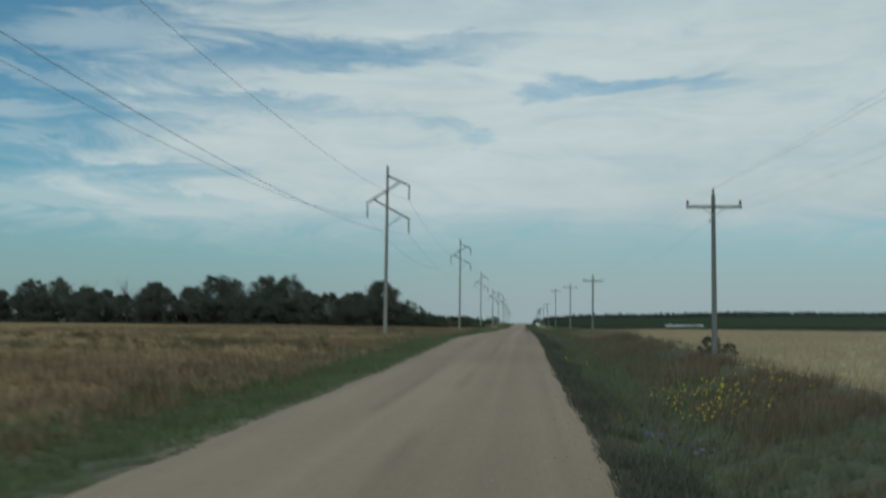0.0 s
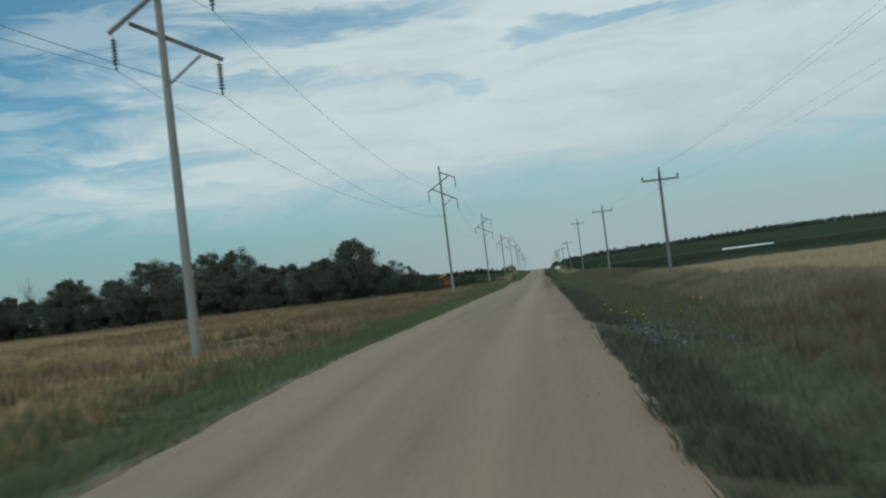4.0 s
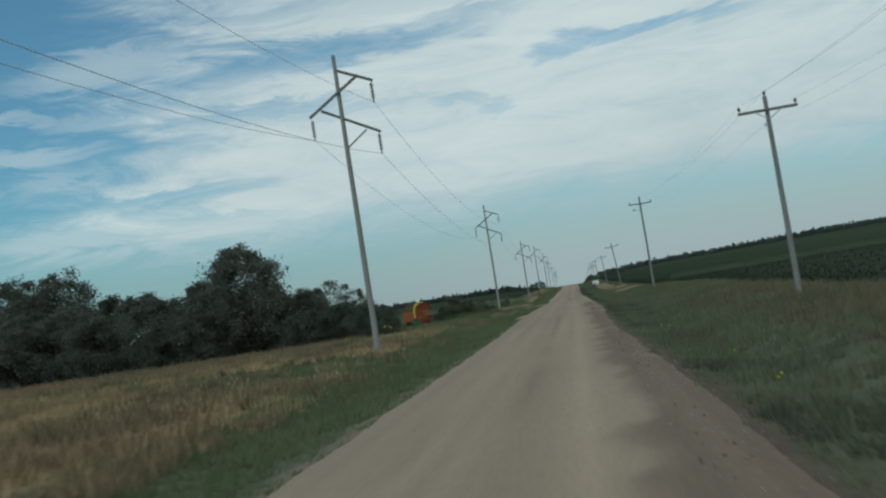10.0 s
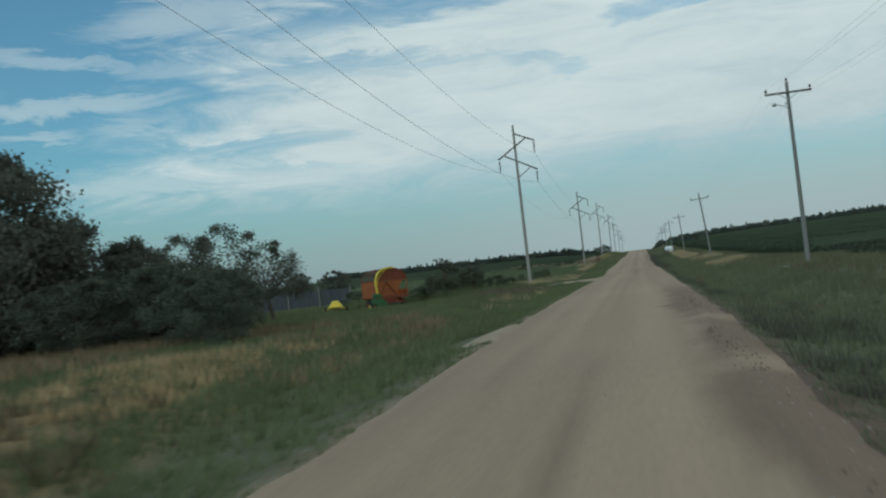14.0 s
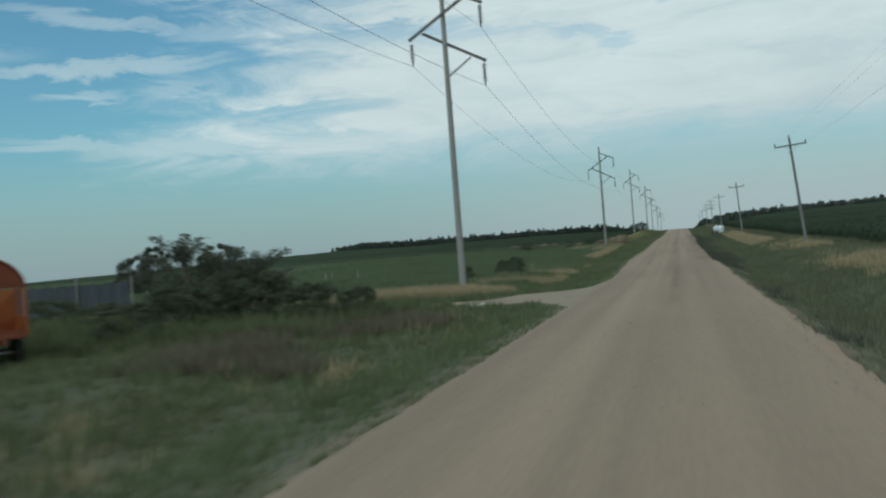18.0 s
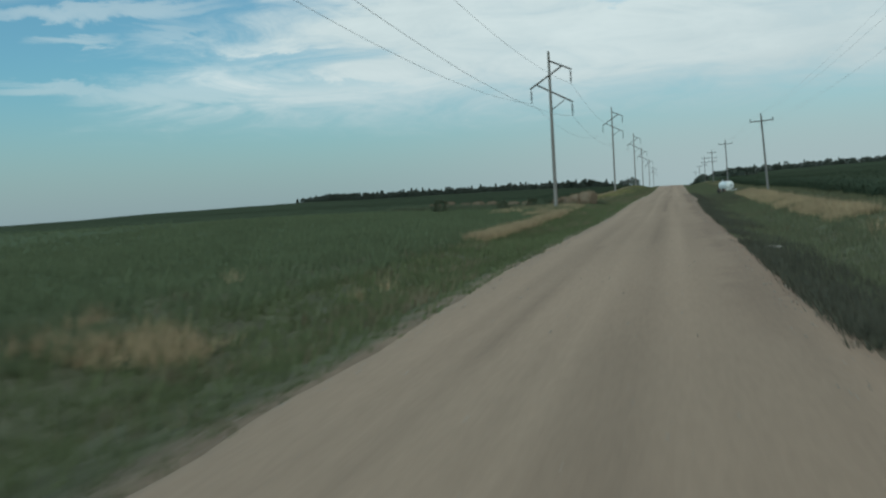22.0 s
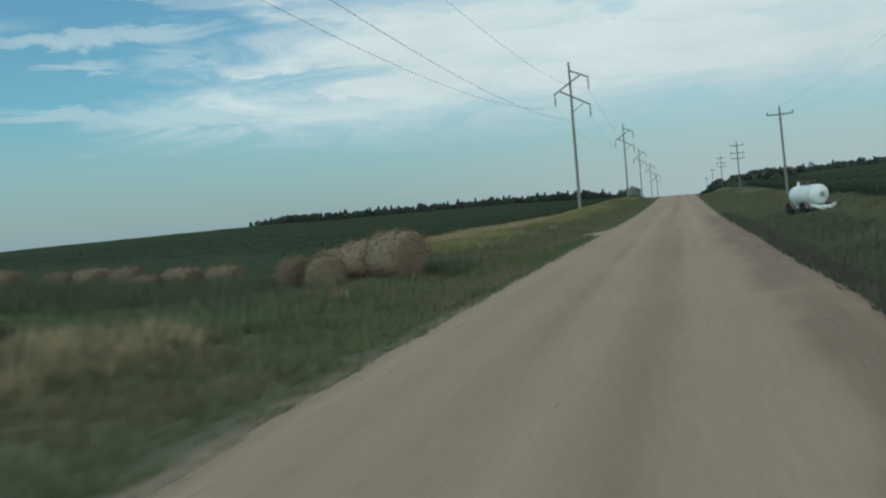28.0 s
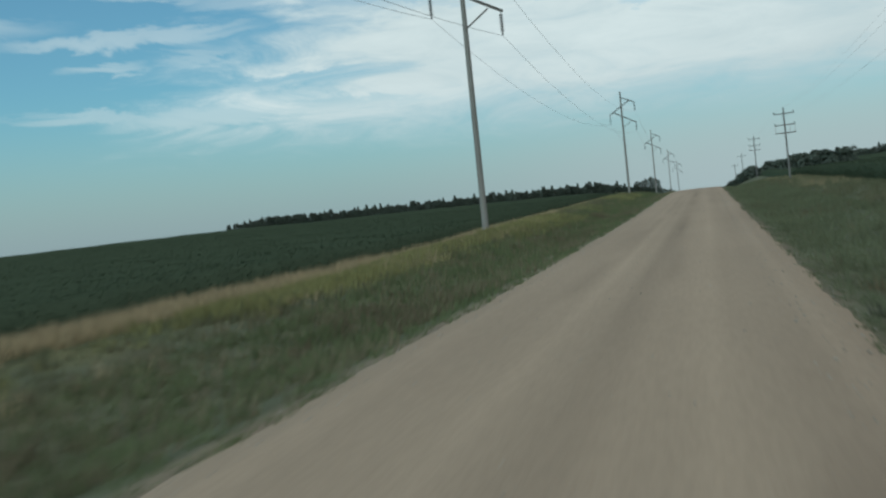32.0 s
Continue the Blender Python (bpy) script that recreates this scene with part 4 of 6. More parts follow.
def crossarm(e, z, half, pins=True, braces=True):
    bm = B()
    bar(bm, (-half, -0.17, z), (half, -0.17, z), 0.095, 0.12, 0.01)
    part("crossarm", bm, M_ARM, e)
    if braces:
        for s in (-1, 1):
            bm = B()
            bar(bm, (0.0, -0.2, z - 0.42), (s * 0.62, -0.23, z - 0.02), 0.012, 0.04)
            part("brace", bm, M_STEEL, e)
    if pins:
        for s in (-1, 1):
            pin_insulator(e, s * (half - 0.08), -0.17, z + 0.1)


for x, y, dz, h, kind in D_POLES:
    g = float(gz(x, y))
    base = g if dz is None else float(prof(y)) + dz
    tz = base + h - g
    foot, tip = LEAN.get(y, (0.0, 0.0))
    x += foot
    d_tops.append((x + tip, y, g + tz, kind))
    lab = {0: "weathered wooden power pole with a single crossarm", 1: "weathered wooden power pole with a crossarm and small lamp", 2: "weathered wooden power pole with three crossarms"}[kind]
    e = thing("power_pole", Matrix.Translation((x, y, g)) @ Matrix.Rotation(math.atan2(tip, tz), 4, "Y"), lab, "utility pole", "distribution line poles")
    bm = B()
    tube(bm, (0, 0, -0.5), (0, 0, tz), 0.138, 0.092, 14, False)
    tube(bm, (0, 0, tz - 0.01), (0, 0, tz + 0.02), 0.094, 0.08, 14)
    part("pole", bm, M_DPOLE, e, smooth=True)
    crossarm(e, tz - 0.62, 1.3)
    pin_insulator(e, 0, 0, tz + 0.05)
    bm = B()
    tube(bm, (0.0, -0.25, tz - 0.62), (0.0, 0.2, tz - 0.62), 0.02, seg=6)
    part("bolt", bm, M_STEEL, e)
    bm = B()
    lathe(bm, [(0.02, -0.09), (0.05, -0.07), (0.03, 0.0), (0.05, 0.07), (0.02, 0.09)], 8, Matrix.Translation((-0.16, 0, tz - 1.25)))
    part("spool_insulator", bm, M_GREYINS, e)
    if kind == 2:
        for zz in (tz - 2.1, tz - 3.15):
            crossarm(e, zz, 1.3, pins=zz > tz - 2.5, braces=zz < tz - 2.5)
        for s in (-1.22, 0.62, 1.22):
            bm = B()
            tube(bm, (s, -0.17, tz - 3.1), (s, -0.17, tz - 2.15), 0.035, seg=8)
            part("hanger", bm, M_GREYINS, e)
    if kind == 1:
        bm = B()
        tube(bm, (0, 0, tz - 1.5), (-0.75, -0.1, tz - 1.2), 0.025, seg=8)
        part("lamp_arm", bm, M_STEEL, e)
        bm = B()
        lathe(bm, [(0.02, 0.12), (0.1, 0.08), (0.16, -0.02), (0.1, -0.1), (0.02, -0.13)], 12, Matrix.Translation((-0.82, -0.1, tz - 1.22)))
        bmesh.ops.recalc_face_normals(bm, faces=bm.faces)
        part("lamp_head", bm, M_GREYINS, e, "grey lamp head")

for off, dz2, rad in ((-1.22, -0.30, 0.0034), (1.22, -0.30, 0.003), (0.0, 0.24, 0.0046), (-0.2, -1.25, 0.003)):
    wire("line_wire", "thin grey wire strung between the wooden power poles", [(x + off, y, z + dz2) for x, y, z, k in d_tops], [0.75] * len(d_tops), rad, "distribution wires")

# ======== trees ========


def leaf_cloud(r, centres, radii, per, size, flat=0.75):
    n = len(centres) * per
    c = np.repeat(centres, per, 0)
    rad = np.repeat(radii, per)[:, None]
    d = r.normal(size=(n, 3))
    p = c + np.clip(d, -2.2, 2.2) * rad * 0.52 * np.array([1, 1, flat])
    a = r.normal(size=(n, 3))
    a /= np.linalg.norm(a, axis=1, keepdims=True)
    b = np.cross(a, r.normal(size=(n, 3)))
    b /= np.linalg.norm(b, axis=1, keepdims=True)
    s = size * r.uniform(0.6, 1.4, (n, 1))
    v = np.stack([p - a * s, p - b * s * 0.55, p + a * s, p + b * s * 0.55], 1)
    return v.reshape(-1, 3)


def make_tree(seed, h, spread, trunk_h, clumps, per, leaf, material, label, gaps=0.0, name="tree", category="tree", stems=1, low=0.25):
    """A broadleaf tree or shrub: tapered stems, limbs and a lumpy crown of small leaves."""
    r = np.random.RandomState(seed)
    e = thing(name, Matrix.Identity(4), label, category)
    bm = B()
    cs, rs = [], []
    for s in range(stems):
        a0 = r.uniform(0, 6.28)
        foot = Vector((math.cos(a0), math.sin(a0), 0)) * (0.0 if stems == 1 else spread * 0.25)
        mid = foot + Vector((r.normal() * 0.03 * h, r.normal() * 0.03 * h, trunk_h))
        rt = 0.028 * h if stems == 1 else 0.013 * h
        tube(bm, foot - Vector((0, 0, 0.4)), mid, rt, rt * 0.7, 9)
        for k in range(max(3, clumps // (5 * stems))):
            az, el = r.uniform(0, 6.28), r.uniform(0.25, 1.3)
            ln = (h - trunk_h) * r.uniform(0.45, 0.85)
            tip = mid + Vector((math.cos(az) * math.cos(el) * spread * 0.9, math.sin(az) * math.cos(el) * spread * 0.9, math.sin(el) * ln))
            tube(bm, mid, mid.lerp(tip, 0.55) + Vector((0, 0, 0.1 * ln)), rt * 0.5, rt * 0.28, 6)
            tube(bm, mid.lerp(tip, 0.55) + Vector((0, 0, 0.1 * ln)), tip, rt * 0.28, rt * 0.08, 5)
    part("trunk", bm, M_BARK, e)
    lobes = r.uniform(0.72, 1.12, 7)
    for k in range(int(clumps * 1.6)):
        az = r.uniform(0, 6.28)
        zf = r.uniform(low, 0.97)
        env = math.sin(min(1.0, (zf - low * 0.6) / (1 - low * 0.6)) ** 0.85 * math.pi * 0.93 + 0.16) ** 0.6
        env *= lobes[int(az / 6.29 * 7)]
        rr = spread * env * math.sqrt(r.uniform(0.12, 1.0))
        if r.rand() < gaps:
            continue
        cs.append((math.cos(az) * rr, math.sin(az) * rr, zf * h))
        rs.append(r.uniform(0.07, 0.15) * h * (0.65 if zf > 0.8 else 1.0))
    v = leaf_cloud(r, np.array(cs), np.array(rs), int(per * 1.1), leaf * 0.74)
    crown = fast_mesh("crown", v, np.arange(len(v)).reshape(-1, 4), material)
    crown.parent = e
    return e


GROVE = "grove of dark trees"
kinds = [make_tree(61, 11.2, 5.6, 2.4, 90, 210, 0.19, M_LEAF, "dark full-crowned broadleaf tree at the field's edge", low=0.10),
         make_tree(62, 12.6, 5.0, 3.0, 72, 200, 0.19, M_LEAF, "tall dark broadleaf tree with an uneven crown", gaps=0.15, low=0.16),
         make_tree(63, 9.2, 4.6, 2.0, 70, 190, 0.18, M_LEAF, "dark rounded broadleaf tree", gaps=0.1, low=0.08),
         make_tree(64, 7.6, 4.2, 2.2, 50, 130, 0.13, M_LEAF, "thin-leaved tree with gaps through its crown", gaps=0.3, low=0.3),
         make_tree(65, 13.2, 4.4, 3.6, 66, 190, 0.18, M_LEAF, "tall dark broadleaf tree with a narrow ragged crown", gaps=0.2, low=0.14)]
places = {}
places[0] = [(-34.5, 214.5, 1.09, 20), (-64, 222, 1.0, 210), (-88, 224, 0.95, 80), (-121, 232, 0.95, 300), (-150, 230, 1.0, 10), (-175, 236, 1.0, 130)]
places[1] = [(-67.5, 226, 1.1, 40), (-84.5, 234, 1.14, 100), (-104, 238, 1.0, 250), (-134, 226, 1.0, 20), (-165, 226, 0.95, 60)]
places[2] = [(-41, 219, 1.0, 0), (-49.5, 222, 1.0, 120), (-56, 216, 0.95, 260), (-75, 219, 1.0, 330), (-97, 220, 1.25, 45), (-37.5, 209, 0.8, 33), (-44, 212, 0.85, 170), (-52, 213, 0.8, 310), (-62, 215, 0.9, 60), (-70, 214, 0.85, 230), (-81, 217, 0.85, 15), (-91, 216, 0.9, 145), (-105, 219, 0.9, 85), (-119, 221, 0.95, 350), (-127, 222, 0.85, 50), (-135, 221, 0.9, 205), (-157, 222, 0.95, 100), (-36, 224, 0.95, 290), (-29.6, 221.5, 0.7, 70), (-112, 224, 1.05, 190), (-142, 222, 1.05, 280), (-45, 231, 1.05, 75), (-58, 232, 1.1, 15)] + [(-68 - 14.7 * k, 214 + 0.7 * k, 0.88 + 0.05 * (k % 2), 67 * k) for k in range(6)]
places[3] = [(-30.5, 238, 1.05, 0), (-27.4, 240, 0.85, 140), (-34, 239, 1.0, 260)]
places[4] = [(-61.3, 225, 1.07, 30), (-80, 236, 1.04, 190), (-128, 228, 1.0, 300)]
for k, spots in places.items():
    for n, (x, y, s, rot) in enumerate(spots):
        m = Matrix.Translation((x, y, float(gz(x, y)) - 0.1)) @ Matrix.Rotation(radians(rot), 4, "Z")
        if n == 0:
            kinds[k].matrix_world = m @ Matrix.Scale(s, 4)
            kinds[k]["group"] = GROVE
        else:
            copy_thing(kinds[k], m).scale = (s, s, s)


def bare_tree(x, y, h, seed):
    r = np.random.RandomState(seed)
    e = thing("dead_tree", Matrix.Translation((x, y, float(gz(x, y)))), "bare grey dead tree with thin branches", "tree")
    bm = B()
    tube(bm, (0, 0, -0.3), (0.2, 0, h * 0.55), 0.2, 0.1, 8)
    for k in range(26):
        z0 = h * r.uniform(0.3, 0.6)
        az = r.uniform(0, 6.28)
        tip = Vector((math.cos(az) * h * 0.22 * r.rand(), math.sin(az) * h * 0.22 * r.rand(), z0 + h * r.uniform(0.2, 0.42)))
        tube(bm, (0.2 * z0 / (h * 0.55), 0, z0), tip, 0.06, 0.015, 5)
        tube(bm, tip * 0.8 + Vector((0, 0, 0.1)), tip + Vector((r.normal() * 0.5, r.normal() * 0.5, 0.9)), 0.025, 0.01, 4)
    part("trunk", bm, M_BARK, e)


bare_tree(-105, 220, 13.0, 71)
bare_tree(-118, 226, 12.5, 72)

# shrubs
olive = make_tree(66, 3.6, 3.0, 0.6, 50, 170, 0.08, M_OLIVE, "grey-green bushy shrub beside the grove", name="shrub", category="shrub", stems=3, low=0.05)
olive.matrix_world = Matrix.Translation((-19.8, 210, float(gz(-19.8, 210))))
for x, y, s, rot in ((-23.0, 212.5, 1.2, 90), (-27.0, 211, 1.1, 200), (-22.5, 218, 1.1, 300), (-18.0, 206.8, 0.8, 40), (-29.5, 216, 1.3, 10), (-25.5, 222, 1.2, 150)):
    copy_thing(olive, Matrix.Translation((x, y, float(gz(x, y)))) @ Matrix.Rotation(radians(rot), 4, "Z")).scale = (s, s, s)
shrub = make_tree(67, 3.3, 2.4, 0.5, 44, 170, 0.085, M_SHRUB, "dark green bushy shrub by the farm corner", name="shrub", category="shrub", stems=3, low=0.05)
shrub.matrix_world = Matrix.Translation((-14.6, 259, float(gz(-14.6, 259))))
shrub.scale = (0.95, 0.95, 0.7)
for x, y, s, f, rot in ((-18.2, 261.5, 0.9, 0.75, 80), (-12.2, 258.6, 0.75, 0.7, 160), (-16.6, 257.0, 0.85, 0.72, 30), (-19.6, 258.6, 0.7, 0.6, 300), (-11.4, 261.4, 0.6, 0.7, 190), (-23.5, 263, 0.8, 0.5, 260), (-28, 266, 0.9, 0.55, 15)):
    copy_thing(shrub, Matrix.Translation((x, y, float(gz(x, y)) - 0.05)) @ Matrix.Rotation(radians(rot), 4, "Z")).scale = (s, s, s * f)
airy = make_tree(169, 3.5, 1.9, 0.7, 46, 62, 0.085, M_SHRUB, "open dark green shrub with thin stems beside the driveway", gaps=0.3, name="shrub", category="shrub", stems=4, low=0.12)
airy.matrix_world = Matrix.Translation((-16.9, 258.6, float(gz(-16.9, 258.6)) - 0.05))
for x, y, s, rot in ((-14.6, 259.4, 0.8, 130), (-18.8, 260.2, 0.72, 250)):
    copy_thing(airy, Matrix.Translation((x, y, float(gz(x, y)) - 0.05)) @ Matrix.Rotation(radians(rot), 4, "Z")).scale = (s, s, s)
tufts("thicket_weeds", "tall mixed weeds filling the thicket", "weeds", scatter(2200, -10, -26, 253.5, 265, 170, lambda x, y: step(fbm(x, y, 4, 33), 0.36, 0.52)), 11, 0.85, 0.045, 0.5, M_GRASS, 171)
tufts("brown_thicket_weeds", "dull brown weeds in front of the thicket", "weeds", scatter(1900, -7.6, -14, 245, 262, 172, lambda x, y: step(fbm(x, y, 5, 34), 0.4, 0.54)), 12, 0.55, 0.04, 0.6, mat("brown_thicket_leaf", (0.165, 0.138, 0.098), rough=0.9, var=0.35, scale=0.3, fine=0.0, island=0.25, trans=0.2, spec=0.1), 173)
for x, y, s, rot in ((-11.5, 301.5, 0.42, 20), (-12.8, 303.5, 0.35, 50), (11.7, 4.6, 0.3, 10), (12.4, 3.6, 0.2, 100), (-14.2, 296, 0.3, 180), (-26, 404, 0.5, 80), (-15, 404, 0.4, 130), (-17.5, 398, 0.35, 240)):
    copy_thing(shrub, Matrix.Translation((x, y, float(gz(x, y)))) @ Matrix.Rotation(radians(rot), 4, "Z")).scale = (s, s, s)
yard = make_tree(68, 5.4, 2.9, 1.3, 50, 150, 0.13, M_LEAF, "dark rounded tree in the farmyard", low=0.1, gaps=0.1)
yard.matrix_world = Matrix.Translation((-50.5, 332, float(gz(-50.5, 332))))
copy_thing(yard, pose(-53, 321, float(gz(-53, 321)), 0, 0, 120)).scale = (0.85, 0.85, 0.95)
copy_thing(yard, pose(-58, 326, float(gz(-58, 326)), 0, 0, 200)).scale = (0.8, 0.8, 0.85)


def flat_shrub(x, y, s, seed):
    """A thin shrub of level, spreading branches above the thicket."""
    r = np.random.RandomState(seed)
    e = thing("spreading_shrub", Matrix.Translation((x, y, float(gz(x, y)))) @ Matrix.Scale(s, 4), "thin dark shrub with level spreading branches", "shrub")
    bm = B()
    cs, rs = [], []
    for k in range(9):
        az = r.uniform(0, 6.28)
        z0 = r.uniform(2.6, 4.0)
        tip = Vector((math.cos(az) * r.uniform(0.8, 2.3), math.sin(az) * 0.9, z0))
        tube(bm, (0, 0, -0.2), (tip.x * 0.3, tip.y * 0.3, z0 * 0.75), 0.05, 0.03, 6)
        tube(bm, (tip.x * 0.3, tip.y * 0.3, z0 * 0.75), tip, 0.03, 0.01, 5)
        for q in np.linspace(0.3, 1.1, 5):
            cs.append((tip.x * q, tip.y * q, z0 * (0.8 + 0.2 * q)))
            rs.append(0.24)
    part("stem", bm, M_BARK, e)
    v = leaf_cloud(r, np.array(cs), np.array(rs), 34, 0.06, 0.4)
    crown = fast_mesh("crown", v, np.arange(len(v)).reshape(-1, 4), M_LEAF)
    crown.parent = e


flat_shrub(-16.9, 258.2, 1.0, 69)
flat_shrub(-14.5, 258.8, 0.8, 77)


def shelterbelt(name, label, spots, seed, leaf):
    """A far belt of small trees, as one mass of leaves with an uneven top."""
    r = np.random.RandomState(seed)
    vs = []
    for x, y, h, w, pointed in spots:
        g = float(gz(x, y))
        k = int(380 * min(2.0, max(1.0, w * h / 5.5))) if h < 8 else 380
        zf = r.uniform(0.0, 1.0, k) ** (1.15 if pointed else 0.9)
        env = (1 - zf) * 0.95 + 0.05 if pointed else np.sqrt(np.clip(1 - (zf * 1.15 - 0.2) ** 2, 0.02, 1))
        az = r.uniform(0, 6.28, k)
        rr = w * env * r.uniform(0, 1, k) ** 0.4 * r.uniform(0.75, 1.1, k)
        cs = np.stack([x + rr * np.cos(az), y + rr * np.sin(az), g + zf * h], -1)
        vs.append(leaf_cloud(r, cs, 0.05 * h * np.ones(k), 1, leaf, 0.9))
    v = np.concatenate(vs)
    return tagged(fast_mesh(name, v, np.arange(len(v)).reshape(-1, 4), M_FARLEAF), label, "trees", kind="stuff")


r9 = np.random.RandomState(90)
west = [(x + r9.normal() * 1.0, 1000 - 0.15 * (x + 270) * step(-x, 60, 190) + r9.normal() * 5, r9.uniform(5.2, 7.6) * (0.72 + 0.28 * float(step(x, -268, -205))), r9.uniform(1.6, 2.5), r9.rand() < 0.85) for x in np.arange(-271, -40, 2.3) if not -200 < x < -197]
west += [(x + r9.normal() * 0.5, 1006 - 0.15 * (x + 270) * step(-x, 60, 190) + r9.normal() * 3, r9.uniform(4.6, 6.0), 2.9, False) for x in np.arange(-268, -26, 2.0)]
west += [(x, 1064 + r9.normal() * 4, r9.uniform(5.0, 7.0), 3.6, False) for x in np.arange(-52, -18, 3.2)]
west += [(x + r9.normal() * 0.4, 1000 + r9.normal() * 3, 18.6 - 0.16 * abs(x + 27) - float(gz(x, 1000)) + r9.uniform(-0.9, 0.6), r9.uniform(1.7, 2.4), r9.rand() < 0.35) for x in np.arange(-36, -21, 1.5)]
shelterbelt("shelterbelt", "far dark belt of small pointed conifers along the hill", west, 91, 0.36)
east = [(x + r9.normal() * 1.5, 990 + r9.normal() * 6, r9.uniform(6.0, 9.4), r9.uniform(1.8, 3.0), r9.rand() < 0.7) for x in np.arange(26, 430, 2.6)]
east += [(x + r9.normal() * 0.5, 986 + r9.normal() * 3, r9.uniform(6.2, 8.2), 3.8, False) for x in np.arange(24, 430, 2.4)]
east += [(19 + r9.uniform(0, 8), y + r9.normal() * 2, r9.uniform(2.6, 4.4), r9.uniform(2.2, 3.2), r9.rand() < 0.3) for y in np.arange(652, 990, 4.5)]
east += [(10.5 + r9.uniform(0, 7), y + r9.normal() * 2, r9.uniform(1.6, 3.0), r9.uniform(1.6, 2.6), False) for y in np.arange(715, 985, 6)]
shelterbelt("shelterbelt", "far dark belt of trees beyond the tall crop", east, 92, 0.4)
far = [(x, 2600 + r9.normal() * 60, r9.uniform(9, 16), 22, False) for x in np.arange(-2400, 2400, 26)]
shelterbelt("far_woods", "dim line of distant woods on the horizon", far, 93, 4.5)

# ======== farm corner ========


def wheel(parent, x, y, z, r, w, rim=M_DIRTYWHITE):
    bm = B()
    lathe(bm, [(r * 0.55, -w / 2), (r * 0.9, -w / 2), (r, -w * 0.32), (r, w * 0.32), (r * 0.9, w / 2), (r * 0.55, w / 2)], 20, Matrix.Translation((x, y, z)) @ Matrix.Rotation(math.pi / 2, 4, "Y"))
    bmesh.ops.recalc_face_normals(bm, faces=bm.faces)
    t = part("wheel", bm, M_RUBBER, parent, "black rubber tyre")
    bm = B()
    tube(bm, (x - w * 0.54, y, z), (x + w * 0.54, y, z), r * 0.5, seg=14)
    part("rim", bm, rim, t)


def forage_wagon():
    x, y = -20.4, 250.9
    e = thing("forage_wagon", pose(x, y, float(gz(x, y)), 0, 0, 42), "faded orange forage wagon with an arched mesh top", "farm wagon")
    e.scale = (1.0, 1.0, 1.1)
    bm = B()
    for q in (-0.75, 0.75):
        bar(bm, (q, -0.3, 0.8), (q, 2.9, 0.8), 0.12, 0.2, 0.01)
    for q in (0.0, 1.4, 2.8):
        bar(bm, (-1.4, q, 0.93), (1.4, q, 0.93), 0.1, 0.1, 0.01)
    part("chassis", bm, M_RED, e, "rusty red steel chassis")
    bm = B()
    outline = [(-1.4, 1.0), (0.25, 1.0), (0.42, 1.25), (0.6, 1.6), (0.85, 1.95), (1.3, 2.3), (-1.4, 2.3)]
    a = [bm.verts.new((p, 0.0, q)) for p, q in outline]
    b = [bm.verts.new((p, 0.06, q)) for p, q in outline]
    bm.faces.new(a)
    bm.faces.new(list(reversed(b)))
    for k in range(len(a)):
        bm.faces.new((a[k], b[k], b[(k + 1) % len(a)], a[(k + 1) % len(a)]))
    bmesh.ops.recalc_face_normals(bm, faces=bm.faces)
    part("front_wall", bm, M_ORANGE, e, "faded orange sheet-metal front wall")
    bm = B()
    slab(bm, (-1.45, -0.04, 0.86), (1.45, 0.06, 1.12), 0.02)
    slab(bm, (-0.9, -0.02, 0.5), (0.5, 0.05, 0.86), 0.02)
    part("front_sill", bm, M_RED, e)
    for p, q in (((-0.55, 2.25), (0.35, 1.1)), ((-1.2, 1.1), (-0.6, 2.25))):
        bm = B()
        bar(bm, (p[0], -0.05, p[1]), (q[0], -0.05, q[1]), 0.05, 0.08)
        part("brace", bm, M_RED, e)
    for s in (-1, 1):
        bm = B()
        slab(bm, (s * 1.5 - 0.03, 0.1, 1.0), (s * 1.5 + 0.03, 2.9, 1.5 if s > 0 else 2.3))
        part("side_panel", bm, M_ORANGE, e)
        for yy in (0.03, 1.45, 2.87):
            bm = B()
            bar(bm, (s * 1.5, yy, 0.95), (s * 1.5, yy, 2.36), 0.09, 0.09, 0.01)
            part("post", bm, M_ORANGE, e)
        bm = B()
        bar(bm, (s * 1.5, 0.0, 2.34), (s * 1.5, 2.9, 2.34), 0.08, 0.08, 0.01)
        part("top_rail", bm, M_RED, e)
    bm = B()
    slab(bm, (-1.47, 2.8, 1.0), (1.47, 2.86, 2.3))
    part("rear_wall", bm, M_ORANGE, e)
    bm = B()
    slab(bm, (-1.45, 0.08, 0.96), (1.45, 2.8, 1.0))
    part("deck", bm, M_RED, e)
    arc = [(1.52 * math.cos(t), 2.34 + 0.95 * math.sin(t)) for t in np.linspace(0, math.pi, 13)]
    for yy in (0.0, 1.45, 2.85):
        bm = B()
        for p, q in zip(arc, arc[1:]):
            tube(bm, (p[0], yy, p[1]), (q[0], yy, q[1]), 0.04, seg=6)
        part("hoop", bm, M_RED, e)
    bm = B()
    for p, q in zip(arc, arc[1:]):
        for s in np.linspace(0.12, 2.75, 16):
            tube(bm, (p[0], s, p[1]), (q[0], s, q[1]), 0.012, seg=4)
    part("mesh_roof", bm, M_MESH, e, "rusty wire mesh roof")
    bm = B()
    vs = [bm.verts.new((p, 0.02, q)) for p, q in arc]
    ws = [bm.verts.new((p, 0.05, q)) for p, q in arc]
    bm.faces.new(vs)
    bm.faces.new(list(reversed(ws)))
    part("front_mesh", bm, M_RED, e, "rusty red front screen")
